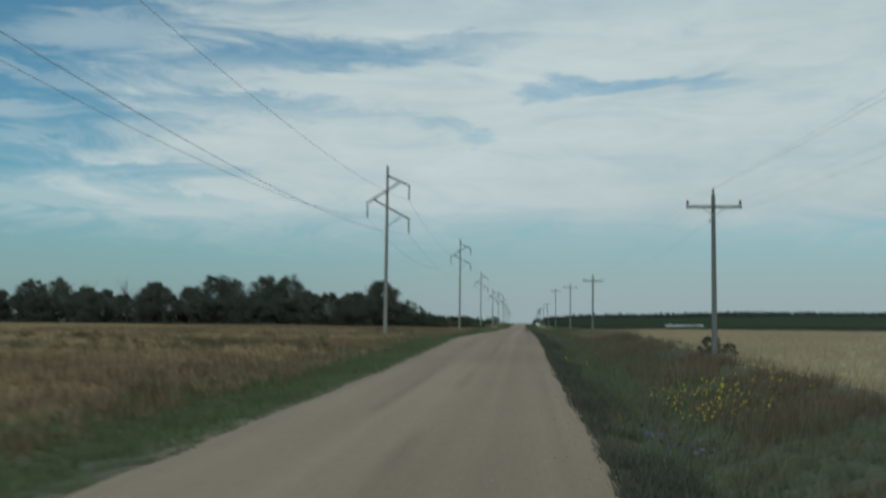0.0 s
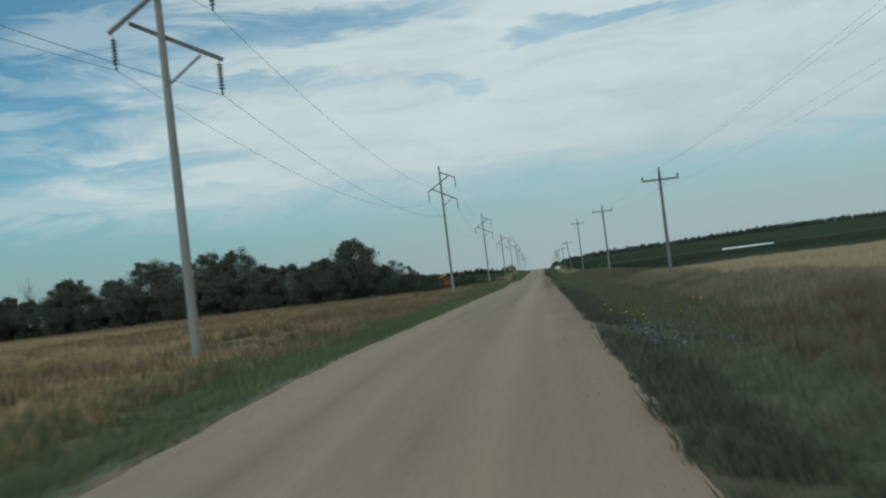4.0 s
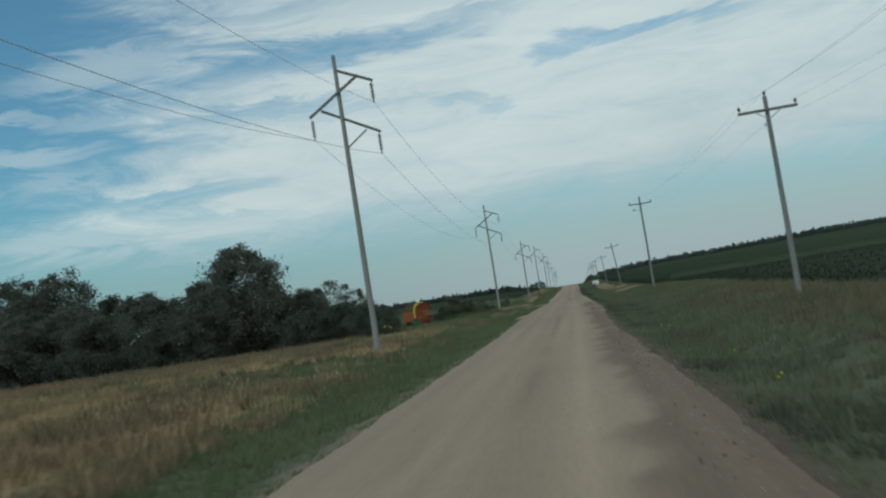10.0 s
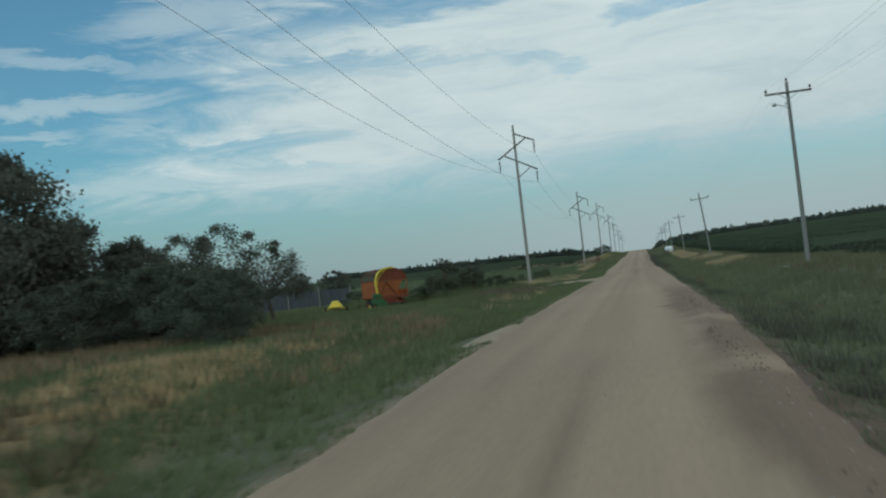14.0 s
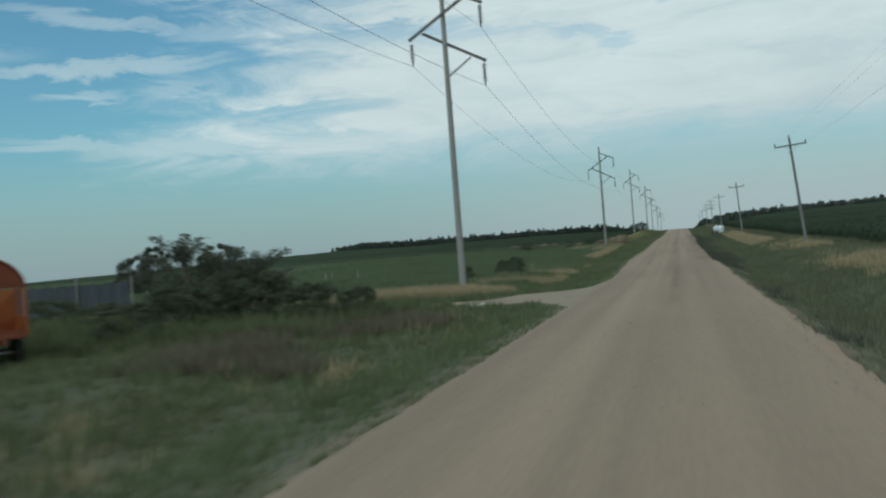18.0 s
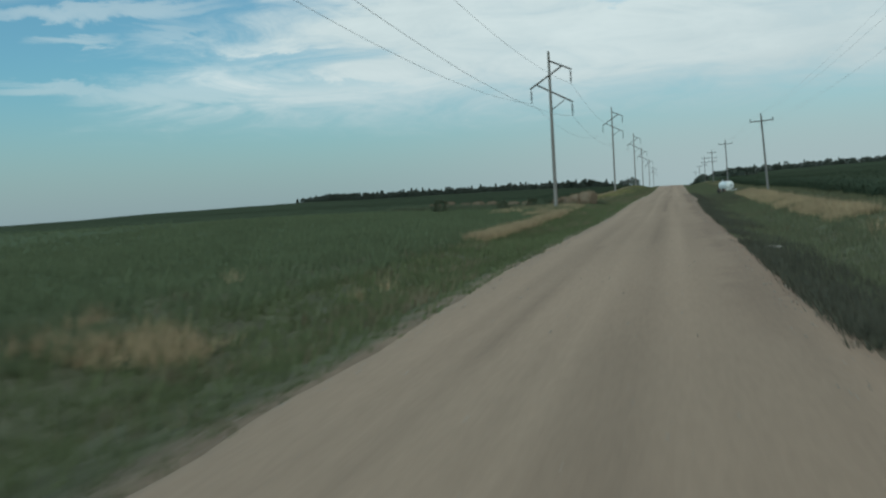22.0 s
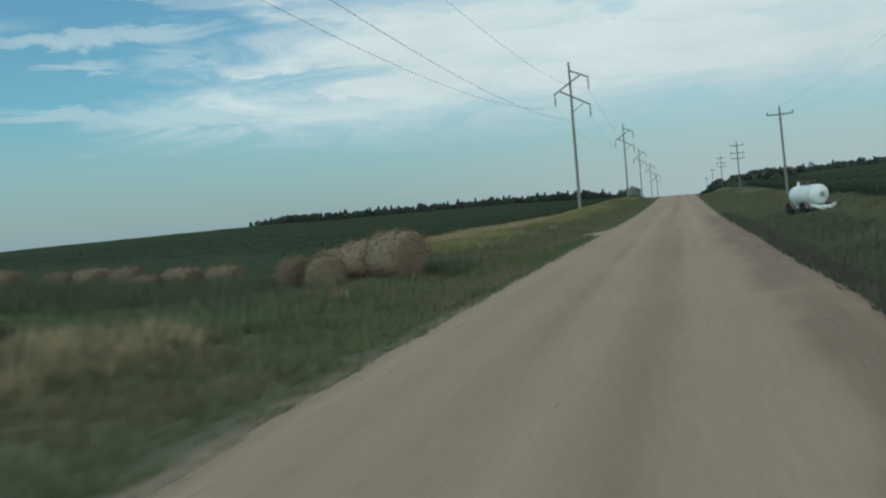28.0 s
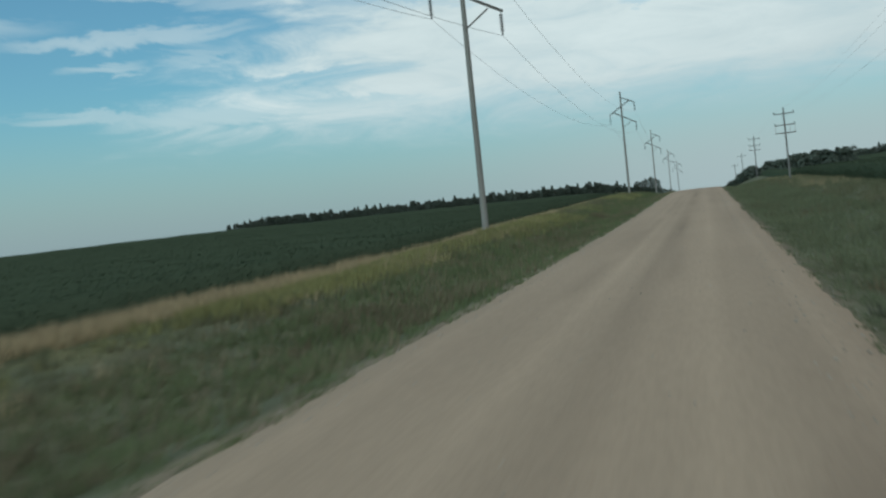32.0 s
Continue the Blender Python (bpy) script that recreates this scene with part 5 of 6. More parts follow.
    for yy in (0.9, 2.2):
        bm = B()
        tube(bm, (-1.2, yy, 0.45), (1.2, yy, 0.45), 0.06, seg=8)
        part("axle", bm, M_STEEL, e)
        for s in (-1.3, 1.3):
            wheel(e, s, yy, 0.43, 0.43, 0.24, M_RED)
    bm = B()
    bar(bm, (0, -0.2, 0.65), (0, -2.2, 0.5), 0.1, 0.1, 0.01)
    part("tongue", bm, M_RED, e)


def forage_harvester():
    x, y = -21.2, 248.9
    e = thing("forage_harvester", pose(x, y, float(gz(x, y)), 0, 0, 42), "green towed forage harvester with a curved yellow spout", "farm machine")
    e.scale = (1.0, 1.0, 1.1)
    bm = B()
    slab(bm, (-0.5, -0.5, 0.45), (0.35, 0.6, 0.95), 0.08)
    slab(bm, (-0.45, -0.25, 1.0), (0.3, 0.45, 1.35), 0.08)
    part("body", bm, M_GREENPAINT, e, "green painted machine body")
    bm = B()
    slab(bm, (-0.5, -0.95, 0.3), (0.35, -0.5, 0.75), 0.06)
    part("feed_housing", bm, M_GREENPAINT, e)
    for s in (-0.72, 0.57):
        wheel(e, s, 0.2, 0.36, 0.36, 0.18, M_YELLOW)
    path = [(0.0, 0.1, 1.3), (-0.08, 0.1, 2.1), (-0.02, 0.12, 2.5), (0.2, 0.2, 2.85), (0.55, 0.3, 3.1), (1.1, 0.42, 3.27), (1.6, 0.5, 3.33), (2.0, 0.58, 3.3)]
    bm = B()
    for p, q in zip(path, path[1:]):
        bar(bm, p, Vector(q) + (Vector(q) - Vector(p)).normalized() * 0.03, 0.17, 0.15, 0.02)
    part("spout", bm, M_YELLOW, e, "curved yellow discharge spout")
    bm = B()
    for p, q in (((0.0, 0.2, 1.7), (0.3, 0.3, 2.5)), ((0.3, 0.3, 2.5), (0.8, 0.38, 2.95)), ((0.8, 0.38, 2.95), (1.3, 0.46, 3.2))):
        tube(bm, p, q, 0.03, seg=6)
    part("spout_stay", bm, M_YELLOW, e)


def yellow_implement():
    x, y = -26.2, 252.4
    e = thing("seed_hopper", pose(x, y, float(gz(x, y)), 0, 0, 20), "bright yellow farm implement with a sloping hopper", "farm machine")
    bm = B()
    g = bmesh.ops.create_cone(bm, cap_ends=True, segments=4, radius1=0.95, radius2=0.35, depth=0.6, matrix=Matrix.Translation((0, 0, 0.85)) @ Matrix.Rotation(math.pi / 4, 4, "Z"))
    bmesh.ops.bevel(bm, geom=list(bm.edges), offset=0.04, segments=1, affect="EDGES")
    part("hopper", bm, M_YELLOW, e)
    bm = B()
    for s in (-0.6, 0.6):
        bar(bm, (s, -0.7, 0.42), (s, 0.8, 0.42), 0.09, 0.12, 0.01)
    bar(bm, (-0.9, 0.0, 0.45), (0.9, 0.0, 0.45), 0.1, 0.12, 0.01)
    part("frame", bm, M_YELLOW, e)
    for s in (-0.95, 0.95):
        wheel(e, s, 0.1, 0.34, 0.34, 0.18, M_YELLOW)
    bm = B()
    bar(bm, (0, 0.8, 0.42), (0.2, 2.6, 0.35), 0.09, 0.09, 0.01)
    part("drawbar", bm, M_RED, e)


forage_wagon()
forage_harvester()
yellow_implement()


def windbreak():
    """A long board windbreak on pale posts behind the machines."""
    x0, x1, y0 = -65.6, -33.6, 283.0
    e = thing("windbreak_fence", pose(x0, y0, 0), "long dark grey board windbreak on pale posts", "fence")
    bm = B()
    slab(bm, (-0.148, -0.015, 0.0), (0.148, 0.015, 2.0), 0.006)
    board = part("board", bm, M_GREY, e)
    n = int((x1 - x0) / 0.3)
    for k in range(n):
        o = board if k == 0 else board.copy()
        if k:
            scene.collection.objects.link(o)
            o.parent = e
        xx = k * 0.3
        o.location = (xx, 0.03 * math.sin(k * 2.1), float(gz(x0 + xx, y0)) - 0.05 + 0.05 * math.sin(k * 1.7))
        o.rotation_euler = (0, 0.01 * math.sin(k * 3.3), 0)
    bm = B()
    tube(bm, (0, -0.12, -0.3), (0, -0.12, 2.35), 0.09, 0.075, 10)
    post = part("post", bm, M_DPOLE, e, "grey round post")
    for k in range(9):
        o = post if k == 0 else post.copy()
        if k:
            scene.collection.objects.link(o)
            o.parent = e
        o.location = (k * 4.0, 0, float(gz(x0 + k * 4.0, y0)))
    for zz in (0.6, 1.5):
        bm = B()
        for k in range(8):
            a, b = x0 + 4 * k, x0 + 4 * k + 4
            bar(bm, (4 * k, 0.07, float(gz(a, y0)) + zz), (4 * k + 4, 0.07, float(gz(b, y0)) + zz), 0.05, 0.12)
        part("rail", bm, M_GREY, e)


windbreak()


def fence_post(x, y, h, material, label):
    e = thing("fence_post", Matrix.Translation((x, y, float(gz(x, y)))), label, "post", "pasture fence posts")
    bm = B()
    tube(bm, (0, 0, -0.3), (0.02, 0, h), 0.06, 0.05, 10)
    bmesh.ops.bevel(bm, geom=[g for g in bm.edges if g.calc_length() < 0.06], offset=0.008, segments=1, affect="EDGES")
    part("post", bm, material, e)


for x, y, h in ((-28.9, 283.3, 1.3), (-30.0, 309.5, 1.2), (-29.5, 317.2, 1.2), (-35.3, 326.2, 1.2), (-33.5, 296, 1.2), (-40, 296, 1.2)):
    fence_post(x, y, h * 0.8, M_POLE, "weathered grey wooden fence post in the pasture")


def stone(x, y, sx, sy, sz, seed, material, label, rz=0.0):
    bm = B()
    bmesh.ops.create_icosphere(bm, subdivisions=2, radius=1)
    r = np.random.RandomState(seed)
    ph = r.uniform(0, 6, 6)
    for v in bm.verts:
        f = 1 + 0.16 * math.sin(2.3 * v.co.x + ph[0]) + 0.13 * math.sin(3.1 * v.co.y + ph[1]) + 0.1 * math.sin(4.7 * v.co.z + ph[2] + v.co.x * 2)
        v.co = Vector((v.co.x * sx, v.co.y * sy, v.co.z * sz)) * f
    ob = part("stone", bm, material)
    ob.matrix_world = pose(x, y, float(gz(x, y)) + sz * 0.45, 0, 0, rz)
    return tagged(ob, label, "stone")


stone(-15.2, 271.6, 0.34, 0.14, 0.4, 1, M_PALESTONE, "upright pale slab of stone by the driveway", 30)
stone(-7.45, 266.3, 0.17, 0.13, 0.09, 2, M_PALESTONE, "pale rounded stone at the driveway's edge")
stone(-7.85, 266.2, 0.13, 0.1, 0.07, 3, M_PALESTONE, "pale rounded stone at the driveway's edge")
stone(-10.4, 168.4, 0.16, 0.12, 0.1, 4, M_STONE, "grey field stone by the pole's foot")
stone(-9.7, 169.6, 0.16, 0.14, 0.1, 5, M_STONE, "grey field stone by the pole's foot")
stone(-12.6, 168.0, 0.18, 0.15, 0.1, 6, M_STONE, "grey field stone by the pole's foot")
stone(9.6, 226.0, 0.24, 0.2, 0.13, 7, M_STONE, "grey field stone on the verge")
stone(4.2, 322.0, 0.3, 0.2, 0.14, 8, M_STONE, "grey stone at the road's edge")
stone(4.0, 436.5, 0.15, 0.12, 0.08, 9, M_STONE, "grey stone at the road's edge")


def pickup(x, y, rz):
    e = thing("pickup_truck", pose(x, y, float(gz(x, y)), 0, 0, rz), "white pickup truck parked in the pasture", "pickup truck")
    prof_ = [(-2.6, 0.5), (2.6, 0.5), (2.65, 0.95), (1.5, 1.08), (0.95, 1.7), (-0.5, 1.72), (-0.75, 1.1), (-2.6, 1.08)]
    bm = B()
    a = [bm.verts.new((p, -0.9, q)) for p, q in prof_]
    b = [bm.verts.new((p, 0.9, q)) for p, q in prof_]
    bm.faces.new(a)
    bm.faces.new(list(reversed(b)))
    for k in range(len(a)):
        bm.faces.new((a[k], b[k], b[(k + 1) % len(a)], a[(k + 1) % len(a)]))
    bmesh.ops.recalc_face_normals(bm, faces=bm.faces)
    bmesh.ops.bevel(bm, geom=list(bm.edges), offset=0.06, segments=2, affect="EDGES")
    part("body", bm, mat("dusty_truck_paint", (0.42, 0.43, 0.43), rough=0.5, var=0.15, scale=1.5, fine=0.1), e)
    for x0, z0, x1, z1 in ((-0.53, 1.64, -0.72, 1.18), (1.03, 1.62, 1.42, 1.16)):
        bm = B()
        pts = [(x0, -0.72, z0), (x0, 0.72, z0), (x1, 0.78, z1), (x1, -0.78, z1)]
        d = 0.02 if x0 > 0 else -0.02
        vs = [bm.verts.new((p + d, q, w)) for p, q, w in pts]
        ws = [bm.verts.new((p + 2 * d, q, w)) for p, q, w in pts]
        bm.faces.new(vs)
        bm.faces.new(list(reversed(ws)))
        for k in range(4):
            bm.faces.new((vs[k], ws[k], ws[(k + 1) % 4], vs[(k + 1) % 4]))
        bmesh.ops.recalc_face_normals(bm, faces=bm.faces)
        part("windscreen", bm, M_GLASS, e)
    for s in (-0.905, 0.905):
        bm = B()
        pts = [(-0.5, 1.15), (1.2, 1.15), (0.85, 1.6), (-0.4, 1.62)]
        vs = [bm.verts.new((p, s - 0.006, q)) for p, q in pts]
        ws = [bm.verts.new((p, s + 0.006, q)) for p, q in pts]
        bm.faces.new(vs)
        bm.faces.new(list(reversed(ws)))
        part("window", bm, M_GLASS, e)
    for wx in (-1.7, 1.75):
        for wy in (-0.8, 0.8):
            bm = B()
            tube(bm, (wx, wy - 0.12, 0.38), (wx, wy + 0.12, 0.38), 0.38, seg=18)
            w = part("wheel", bm, M_RUBBER, e)
            bm = B()
            tube(bm, (wx, wy - 0.13, 0.38), (wx, wy + 0.13, 0.38), 0.2, seg=12)
            part("rim", bm, M_STEEL, w)


pickup(-55.2, 349, 122)
tufts("yard_weeds", "tall green growth round the parked truck", "weeds", scatter(1500, -47, -60, 340, 347.5, 160), 10, 1.0, 0.06, 0.4, M_PASTURE, 161)

# ======== hay bales ========


def hay_bale():
    e = thing("hay_bale", Matrix.Identity(4), "weathered tan round hay bale with loose straw", "hay bale", "round hay bales")
    r = np.random.RandomState(77)
    bm = B()
    R, W = 0.8, 1.4
    lathe(bm, [(0.02, -W / 2 - 0.02), (R * 0.4, -W / 2 - 0.03), (R * 0.75, -W / 2), (R * 0.93, -W / 2 + 0.06), (R, -W / 2 + 0.2), (R * 1.02, -W / 4), (R * 1.02, 0), (R, W / 4), (R, W / 2 - 0.2), (R * 0.93, W / 2 - 0.06), (R * 0.75, W / 2), (R * 0.4, W / 2 + 0.03), (0.02, W / 2 + 0.02)], 36, Matrix.Rotation(math.pi / 2, 4, "X") @ Matrix.Identity(4))
    bmesh.ops.recalc_face_normals(bm, faces=bm.faces)
    for v in bm.verts:
        n = noise.noise(v.co * 2.2) * 0.09 + noise.noise(v.co * 7) * 0.03
        v.co += Vector((v.co.x, 0, v.co.z)) * n
        v.co.z = v.co.z * 0.96 + 0.76
        if v.co.z < 0.12:
            v.co.z = 0.02 + v.co.z * 0.3
    part("bale", bm, M_HAY, e, smooth=True)
    n = 2600
    th = r.uniform(0, 2 * np.pi, n)
    yy = r.uniform(-W / 2, W / 2, n)
    end = r.rand(n) < 0.3
    rad = np.where(end, R * np.sqrt(r.rand(n)), R * 1.0)
    yy = np.where(end, np.sign(yy) * (W / 2 + 0.01), yy)
    p = np.stack([rad * np.cos(th), yy, rad * np.sin(th) * 0.96 + 0.77], -1)
    d = r.normal(size=(n, 3)) * 0.09
    d += np.where(end[:, None], np.stack([0 * th, np.sign(yy) * 0.03, 0 * th], -1), np.stack([np.cos(th), 0 * th, np.sin(th)], -1) * 0.035)
    w = r.normal(size=(n, 3)) * 0.008
    v = np.stack([p - w, p + w, p + d], 1).reshape(-1, 3)
    v[:, 2] = np.maximum(v[:, 2], 0.0)
    o = fast_mesh("loose_straw", v, np.arange(3 * n).reshape(-1, 3), M_STRAW)
    o.parent = e
    return e


bale = hay_bale()
BALES = [(-10.1, 422.5, 60), (-11.6, 423.3, 66), (-12.4, 420.5, 25), (-13.9, 421.4, 40), (-13.2, 424.2, 80), (-18.6, 424.6, 85), (-20.4, 425.2, 70), (-21.8, 424.6, 95), (-23.5, 425.3, 88), (-25.5, 424.9, 60), (-27.4, 425.4, 100), (-29.3, 425.0, 90), (-31.2, 424.6, 78)]
for k, (x, y, rz) in enumerate(BALES):
    y += 0.9 * math.sin(5.1 * k) if k > 4 else 0
    m = pose(x, y, float(gz(x, y)) - (0.04 if k < 5 else 0.3), 0, 0, rz)
    if k == 0:
        bale.matrix_world = m
        bale.scale = (1.28, 1.28, 1.28)
    else:
        b = copy_thing(bale, m)
        f = (1.0, 1.3, 0.95, 0.9, 1.15)[k] if k < 5 else 0.98
        b.scale = (1 + 0.06 * math.sin(3.0 * k), 1 + 0.08 * math.sin(4.3 * k + 1), 0.93 + 0.1 * math.sin(2.2 * k + 2) - (0.1 if k > 4 else 0))
        b.scale = [q * f for q in b.scale]
tufts("straw_litter", "scattered tan straw round the bales", "straw", np.concatenate([scatter(900, -8.2, -16, 415, 428, 140), scatter(900, -9.5, -17, 411, 419.5, 147, lambda x, y: step(fbm(x, y, 3, 41), 0.42, 0.55)), scatter(700, -16, -33, 421, 428, 141)]), 9, 0.36, 0.03, 0.9, M_STRAW, 142)
tufts("bale_weeds", "tall green weeds among the bales", "weeds", np.concatenate([scatter(3200, -14.5, -36, 415, 424.2, 143, lambda x, y: 0.25 + 0.75 * step(fbm(x, y, 4, 31), 0.42, 0.55)), scatter(260, -8, -14, 422.5, 428, 144), scatter(500, -11, -22, 396, 418, 146, lambda x, y: step(fbm(x, y, 4, 6), 0.5, 0.6))]), 10, 0.8, 0.045, 0.45, M_SHRUB, 145)

# ======== nurse tank on its trailer ========


def tank_trailer():
    x, y = 9.2, 457.3
    e = thing("tank_trailer", pose(x, y, float(gz(x, y)), 0, 0, -69), "white horizontal nurse tank on a small wheeled trailer", "tank trailer")
    e.scale = (1.08, 1.1, 1.1)
    L2, R, zc = 1.75, 0.6, 1.24
    bm = B()
    pts = [(0.02, -L2)] + [(R * math.sin(t), -L2 + 0.42 * (1 - math.cos(t))) for t in np.linspace(0.15, math.pi / 2, 7)]
    pts += [(R, -0.4), (R, 0.4)]
    pts += [(R * math.sin(t), L2 - 0.42 * (1 - math.cos(t))) for t in np.linspace(math.pi / 2, 0.15, 7)] + [(0.02, L2)]
    lathe(bm, pts, 32, Matrix.Translation((0, 0, zc)) @ Matrix.Rotation(math.pi / 2, 4, "Y"))
    bmesh.ops.recalc_face_normals(bm, faces=bm.faces)
    tank = part("tank", bm, M_WHITE, e, "white painted steel tank", smooth=True)
    for q in (-1.1, 0.0, 1.1):
        bm = B()
        tube(bm, (q - 0.02, 0, zc), (q + 0.02, 0, zc), R + 0.008, seg=32)
        part("weld_band", bm, M_DIRTYWHITE, tank)
    bm = B()
    tube(bm, (0, 0, zc + R - 0.03), (0, 0, zc + R + 0.1), 0.22, seg=20)
    part("manhole", bm, M_MESH, tank, "dull brown valve cover")
    bm = B()
    for s in (-0.22, 0.22):
        tube(bm, (-0.5, s, zc + R - 0.06), (-0.5, s, zc + R + 0.22), 0.02, seg=6)
        tube(bm, (0.55, s, zc + R - 0.06), (0.55, s, zc + R + 0.22), 0.02, seg=6)
        tube(bm, (-0.5, s, zc + R + 0.22), (0.55, s, zc + R + 0.22), 0.02, seg=6)
    part("valve_guard", bm, M_MESH, tank, "dull brown pipe guard rails")
    bm = B()
    tube(bm, (-1.2, 0, zc + R - 0.08), (-1.2, 0, zc + R + 0.26), 0.12, 0.05, 12)
    part("vent_stack", bm, M_WHITE, tank)
    bm = B()
    for s in (-0.3, 0.3):
        tube(bm, (0.15, s * 0.5, zc + R - 0.05), (0.9, s, zc + R - 0.06), 0.03, seg=8)
        tube(bm, (0.9, s, zc + R - 0.06), (1.1, s * 2.2, zc), 0.03, seg=8)
        tube(bm, (1.1, s * 2.2, zc), (1.1, s * 2.2, 0.6), 0.03, seg=8)
    part("filler_pipe", bm, M_DIRTYWHITE, tank, "dusty white filler pipes")
    bm = B()
    slab(bm, (L2 - 0.35, -0.55, 0.5), (L2 + 0.25, 0.55, 0.56), 0.01)
    part("step_plate", bm, M_WHITE, e)
    bm = B()
    slab(bm, (L2 - 0.02, -0.14, zc - 0.16), (L2 + 0.015, 0.14, zc + 0.12), 0.01)
    part("plate", bm, M_STEEL, tank, "small grey plate on the tank's end")
    bm = B()
    for s in (-0.45, 0.45):
        bar(bm, (-1.6, s, 0.5), (1.7, s, 0.5), 0.09, 0.12, 0.01)
    for q in (-1.5, 0.0, 1.6):
        bar(bm, (q, -0.5, 0.5), (q, 0.5, 0.5), 0.09, 0.12, 0.01)
    part("frame", bm, M_DIRTYWHITE, e, "dusty white trailer frame")
    for q in (-1.0, 1.0):
        bm = B()
        slab(bm, (q - 0.07, -0.5, 0.54), (q + 0.07, 0.5, zc - R + 0.2), 0.01)
        part("saddle", bm, M_DIRTYWHITE, e)
    for q in (-0.85, 0.95):
        bm = B()
        tube(bm, (q, -0.75, 0.36), (q, 0.75, 0.36), 0.04, seg=8)
        part("axle", bm, M_STEEL, e)
        for s in (-0.8, 0.8):
            bm = B()
            lathe(bm, [(0.18, -0.1), (0.3, -0.11), (0.36, -0.07), (0.36, 0.07), (0.3, 0.11), (0.18, 0.1)], 20, Matrix.Translation((q, s, 0.36)) @ Matrix.Rotation(math.pi / 2, 4, "X"))
            bmesh.ops.recalc_face_normals(bm, faces=bm.faces)
            w = part("wheel", bm, M_RUBBER, e, "black rubber tyre")
            bm = B()
            tube(bm, (q, s - 0.09, 0.36), (q, s + 0.09, 0.36), 0.17, seg=14)
            part("rim", bm, M_WHITE, w)
        # fenders in the dark brown, to keep the space under the tank dark
        for s in (-0.8, 0.8):
            bm = B()
            for t0, t1 in zip(np.linspace(0.15, 2.99, 9), np.linspace(0.15, 2.99, 9)[1:]):
                bar(bm, (q + 0.46 * math.cos(t0), s, 0.36 + 0.46 * math.sin(t0)), (q + 0.46 * math.cos(t1), s, 0.36 + 0.46 * math.sin(t1)), 0.26, 0.02)
            part("fender", bm, M_MESH, e, "dark brown fender")
    bm = B()
    bar(bm, (1.7, 0.4, 0.5), (2.8, 0.0, 0.42), 0.08, 0.09, 0.01)
    bar(bm, (1.7, -0.4, 0.5), (2.8, 0.0, 0.42), 0.08, 0.09, 0.01)
    part("drawbar", bm, M_WHITE, e, "white drawbar")
    bm = B()
    for s in (-1, 1):
        bar(bm, (1.9, s * 0.75, 0.62), (2.15, 0.0, 0.3), 0.07, 0.2, 0.015)
    part("bumper", bm, M_WHITE, e, "white V-shaped front bumper")
    bm = B()
    tube(bm, (2.7, 0, 0.0), (2.7, 0, 0.6), 0.035, seg=8)
    part("jack", bm, M_STEEL, e)


tank_trailer()
tufts("tank_weeds", "dark weeds grown up round the tank trailer", "weeds", scatter(700, 6.4, 12.4, 455.8, 460, 180, lambda x, y: 0.35 + 0.65 * step(fbm(x, y, 3, 43), 0.42, 0.56)), 10, 0.42, 0.04, 0.6, M_LUSH, 181)


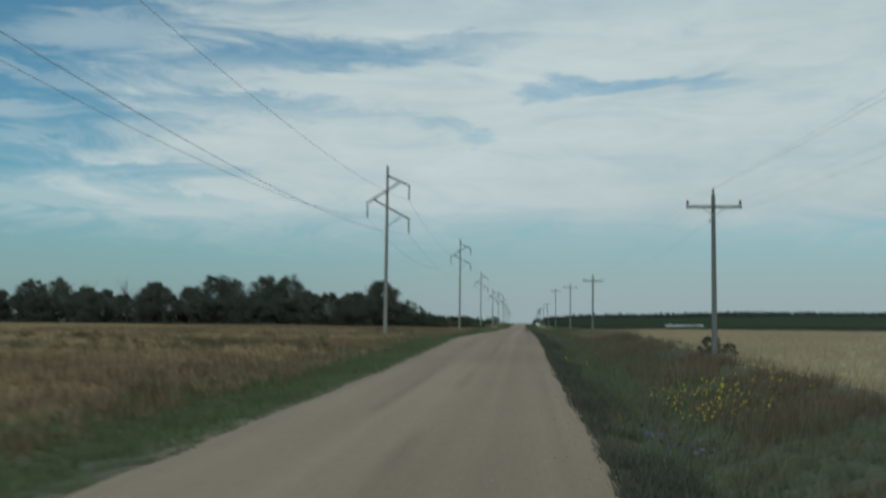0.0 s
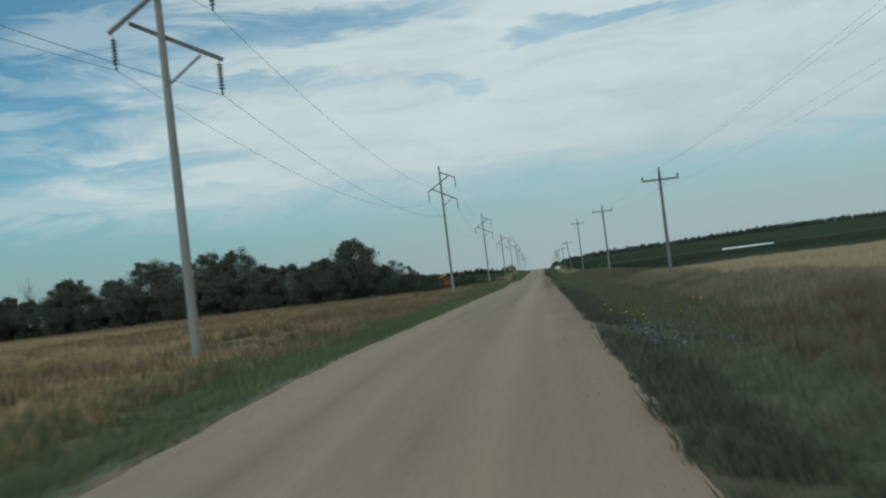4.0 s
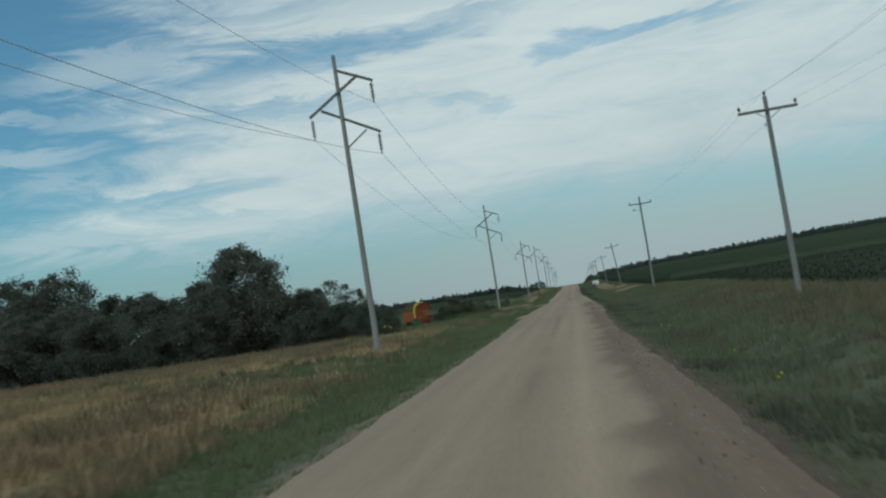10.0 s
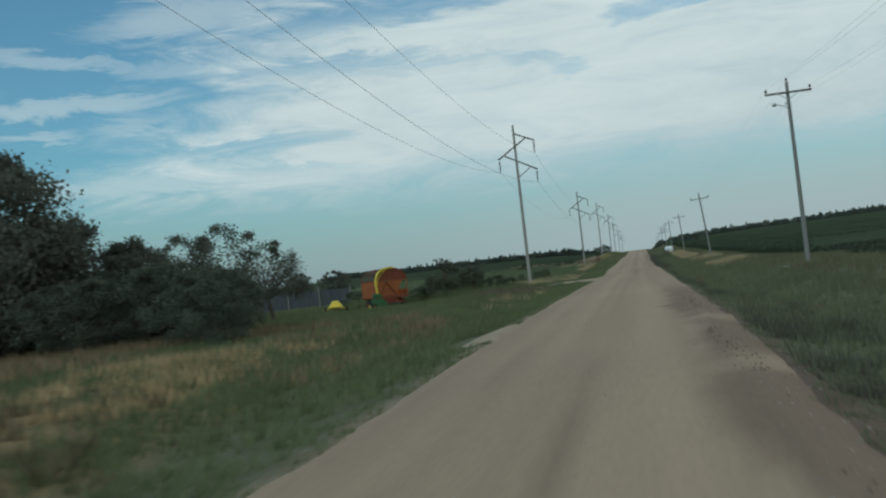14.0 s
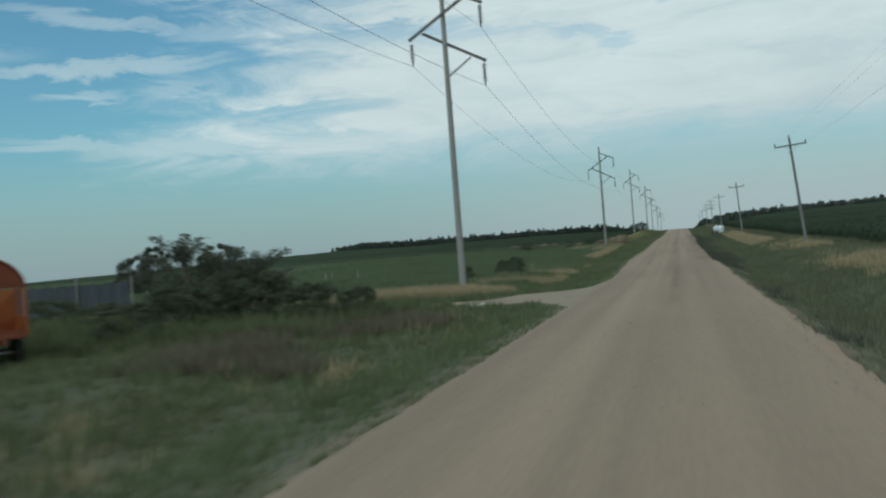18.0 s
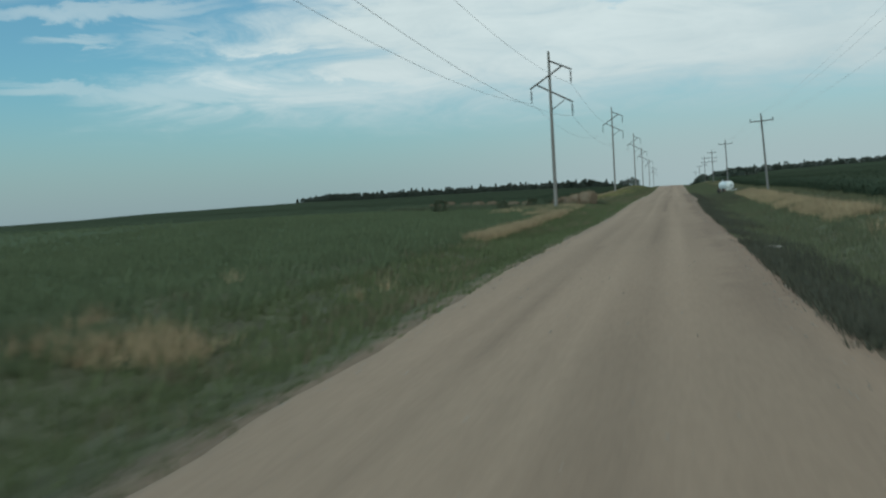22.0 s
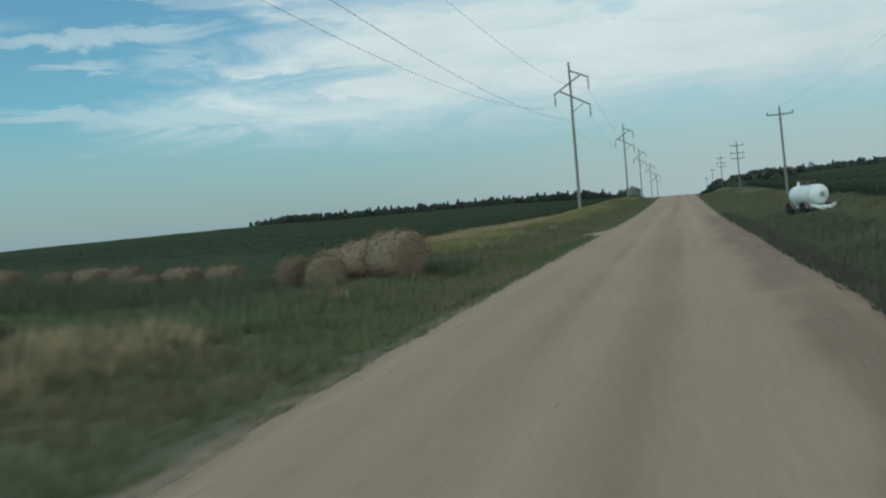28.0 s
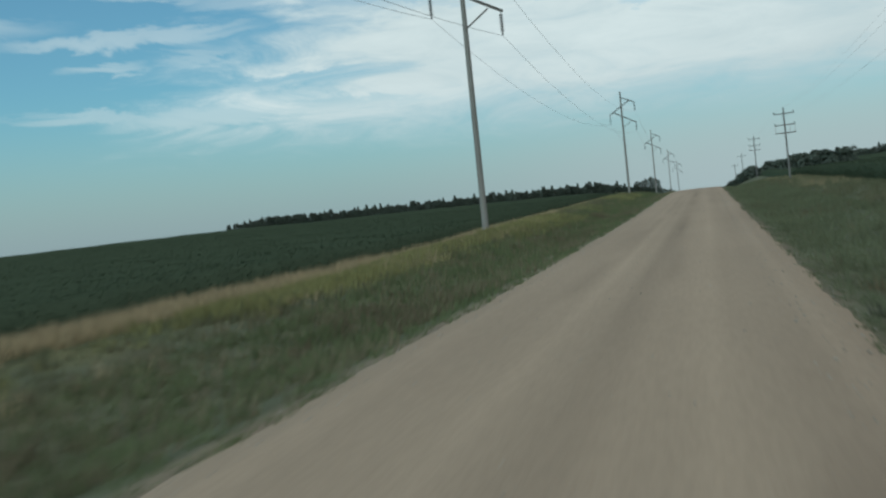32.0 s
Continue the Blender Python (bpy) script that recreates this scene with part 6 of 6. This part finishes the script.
def pipe_tank():
    """A long white tube on stands, out in the low crop."""
    a, b = Vector((41.3, 237.4, 4.05)), Vector((50.4, 231.1, 4.0))
    mid = (a + b) / 2
    g = float(gz(mid.x, mid.y))
    e = thing("irrigation_pipe", Matrix.Translation((mid.x, mid.y, g)), "long white irrigation pipe on low stands in the crop", "pipe")
    p, q = a - Vector((mid.x, mid.y, g)), b - Vector((mid.x, mid.y, g))
    bm = B()
    tube(bm, p, q, 0.3, seg=24)
    d = (q - p).normalized()
    for o, s in ((p, -1), (q, 1)):
        tube(bm, o, o + d * s * 0.12, 0.3 if s > 0 else 0.18, 0.18 if s > 0 else 0.3, 24)
    part("pipe", bm, M_WHITE, e)
    for t in (0.02, 0.35, 0.65, 0.98):
        c = p.lerp(q, t)
        bm = B()
        tube(bm, c - d * 0.05, c + d * 0.05, 0.34, seg=24)
        part("flange", bm, M_WHITE, e)
    for t in (0.12, 0.5, 0.88):
        c = p.lerp(q, t)
        bm = B()
        for s in (-0.35, 0.35):
            tube(bm, (c.x, c.y, c.z - 0.2), (c.x + s * 0.5, c.y + s, -0.2), 0.05, seg=8)
        part("stand", bm, M_STEEL, e)


pipe_tank()


def pebbles(name, label, pts, size, seed, material, height):
    """Loose stones lying on the road's edges, as one mass."""
    r = np.random.RandomState(seed)
    n = len(pts)
    z = height(pts[:, 0], pts[:, 1])
    s = size * r.uniform(0.35, 1.3, n) ** 1.5
    octa = np.array([(1, 0, 0), (0, 1, 0), (-1, 0, 0), (0, -1, 0), (0, 0, 0.7), (0, 0, -0.7)], float)
    j = 1 + 0.35 * r.normal(size=(n, 6, 1))
    v = octa[None] * j * s[:, None, None]
    a = r.uniform(0, 6.28, n)
    c, sn = np.cos(a)[:, None], np.sin(a)[:, None]
    v = np.stack([v[..., 0] * c - v[..., 1] * sn, v[..., 0] * sn + v[..., 1] * c, v[..., 2]], -1)
    v += np.stack([pts[:, 0], pts[:, 1], z + 0.25 * s], -1)[:, None]
    f = np.array([(0, 1, 4), (1, 2, 4), (2, 3, 4), (3, 0, 4), (1, 0, 5), (2, 1, 5), (3, 2, 5), (0, 3, 5)])
    return tagged(fast_mesh(name, v.reshape(-1, 3), (f[None] + 6 * np.arange(n)[:, None, None]).reshape(-1, 3), material), label, "gravel", kind="stuff")


pebbles("loose_gravel", "loose tan gravel along the road's edges", np.concatenate([scatter(9000, 2.6, 3.9, -45, 560, 150), scatter(7000, -3.8, -2.9, -45, 560, 151), scatter(2500, -2.6, 2.3, -45, 560, 152)]), 0.016, 153, M_STONE, lambda x, y: np.maximum(road_z(x, y), gz(x, y)))
pebbles("dirt_clods", "dark dirt clods in a ridge along the road's edge", np.concatenate([scatter(1500, 2.7, 3.3, 116, 214, 154, lambda x, y: step(fbm(x, y, 5, 14), 0.4, 0.6)), scatter(1100, 2.9, 3.5, 300, 450, 155, lambda x, y: step(fbm(x, y, 5, 14), 0.4, 0.6)), scatter(14, 2.0, 3.2, 72, 84, 156)]), 0.02, 157, mat("dark_clods", (0.19, 0.14, 0.105), var=0.3, island=0.35, fine=0.0, spec=0.1), lambda x, y: np.maximum(road_z(x, y), gz(x, y)))
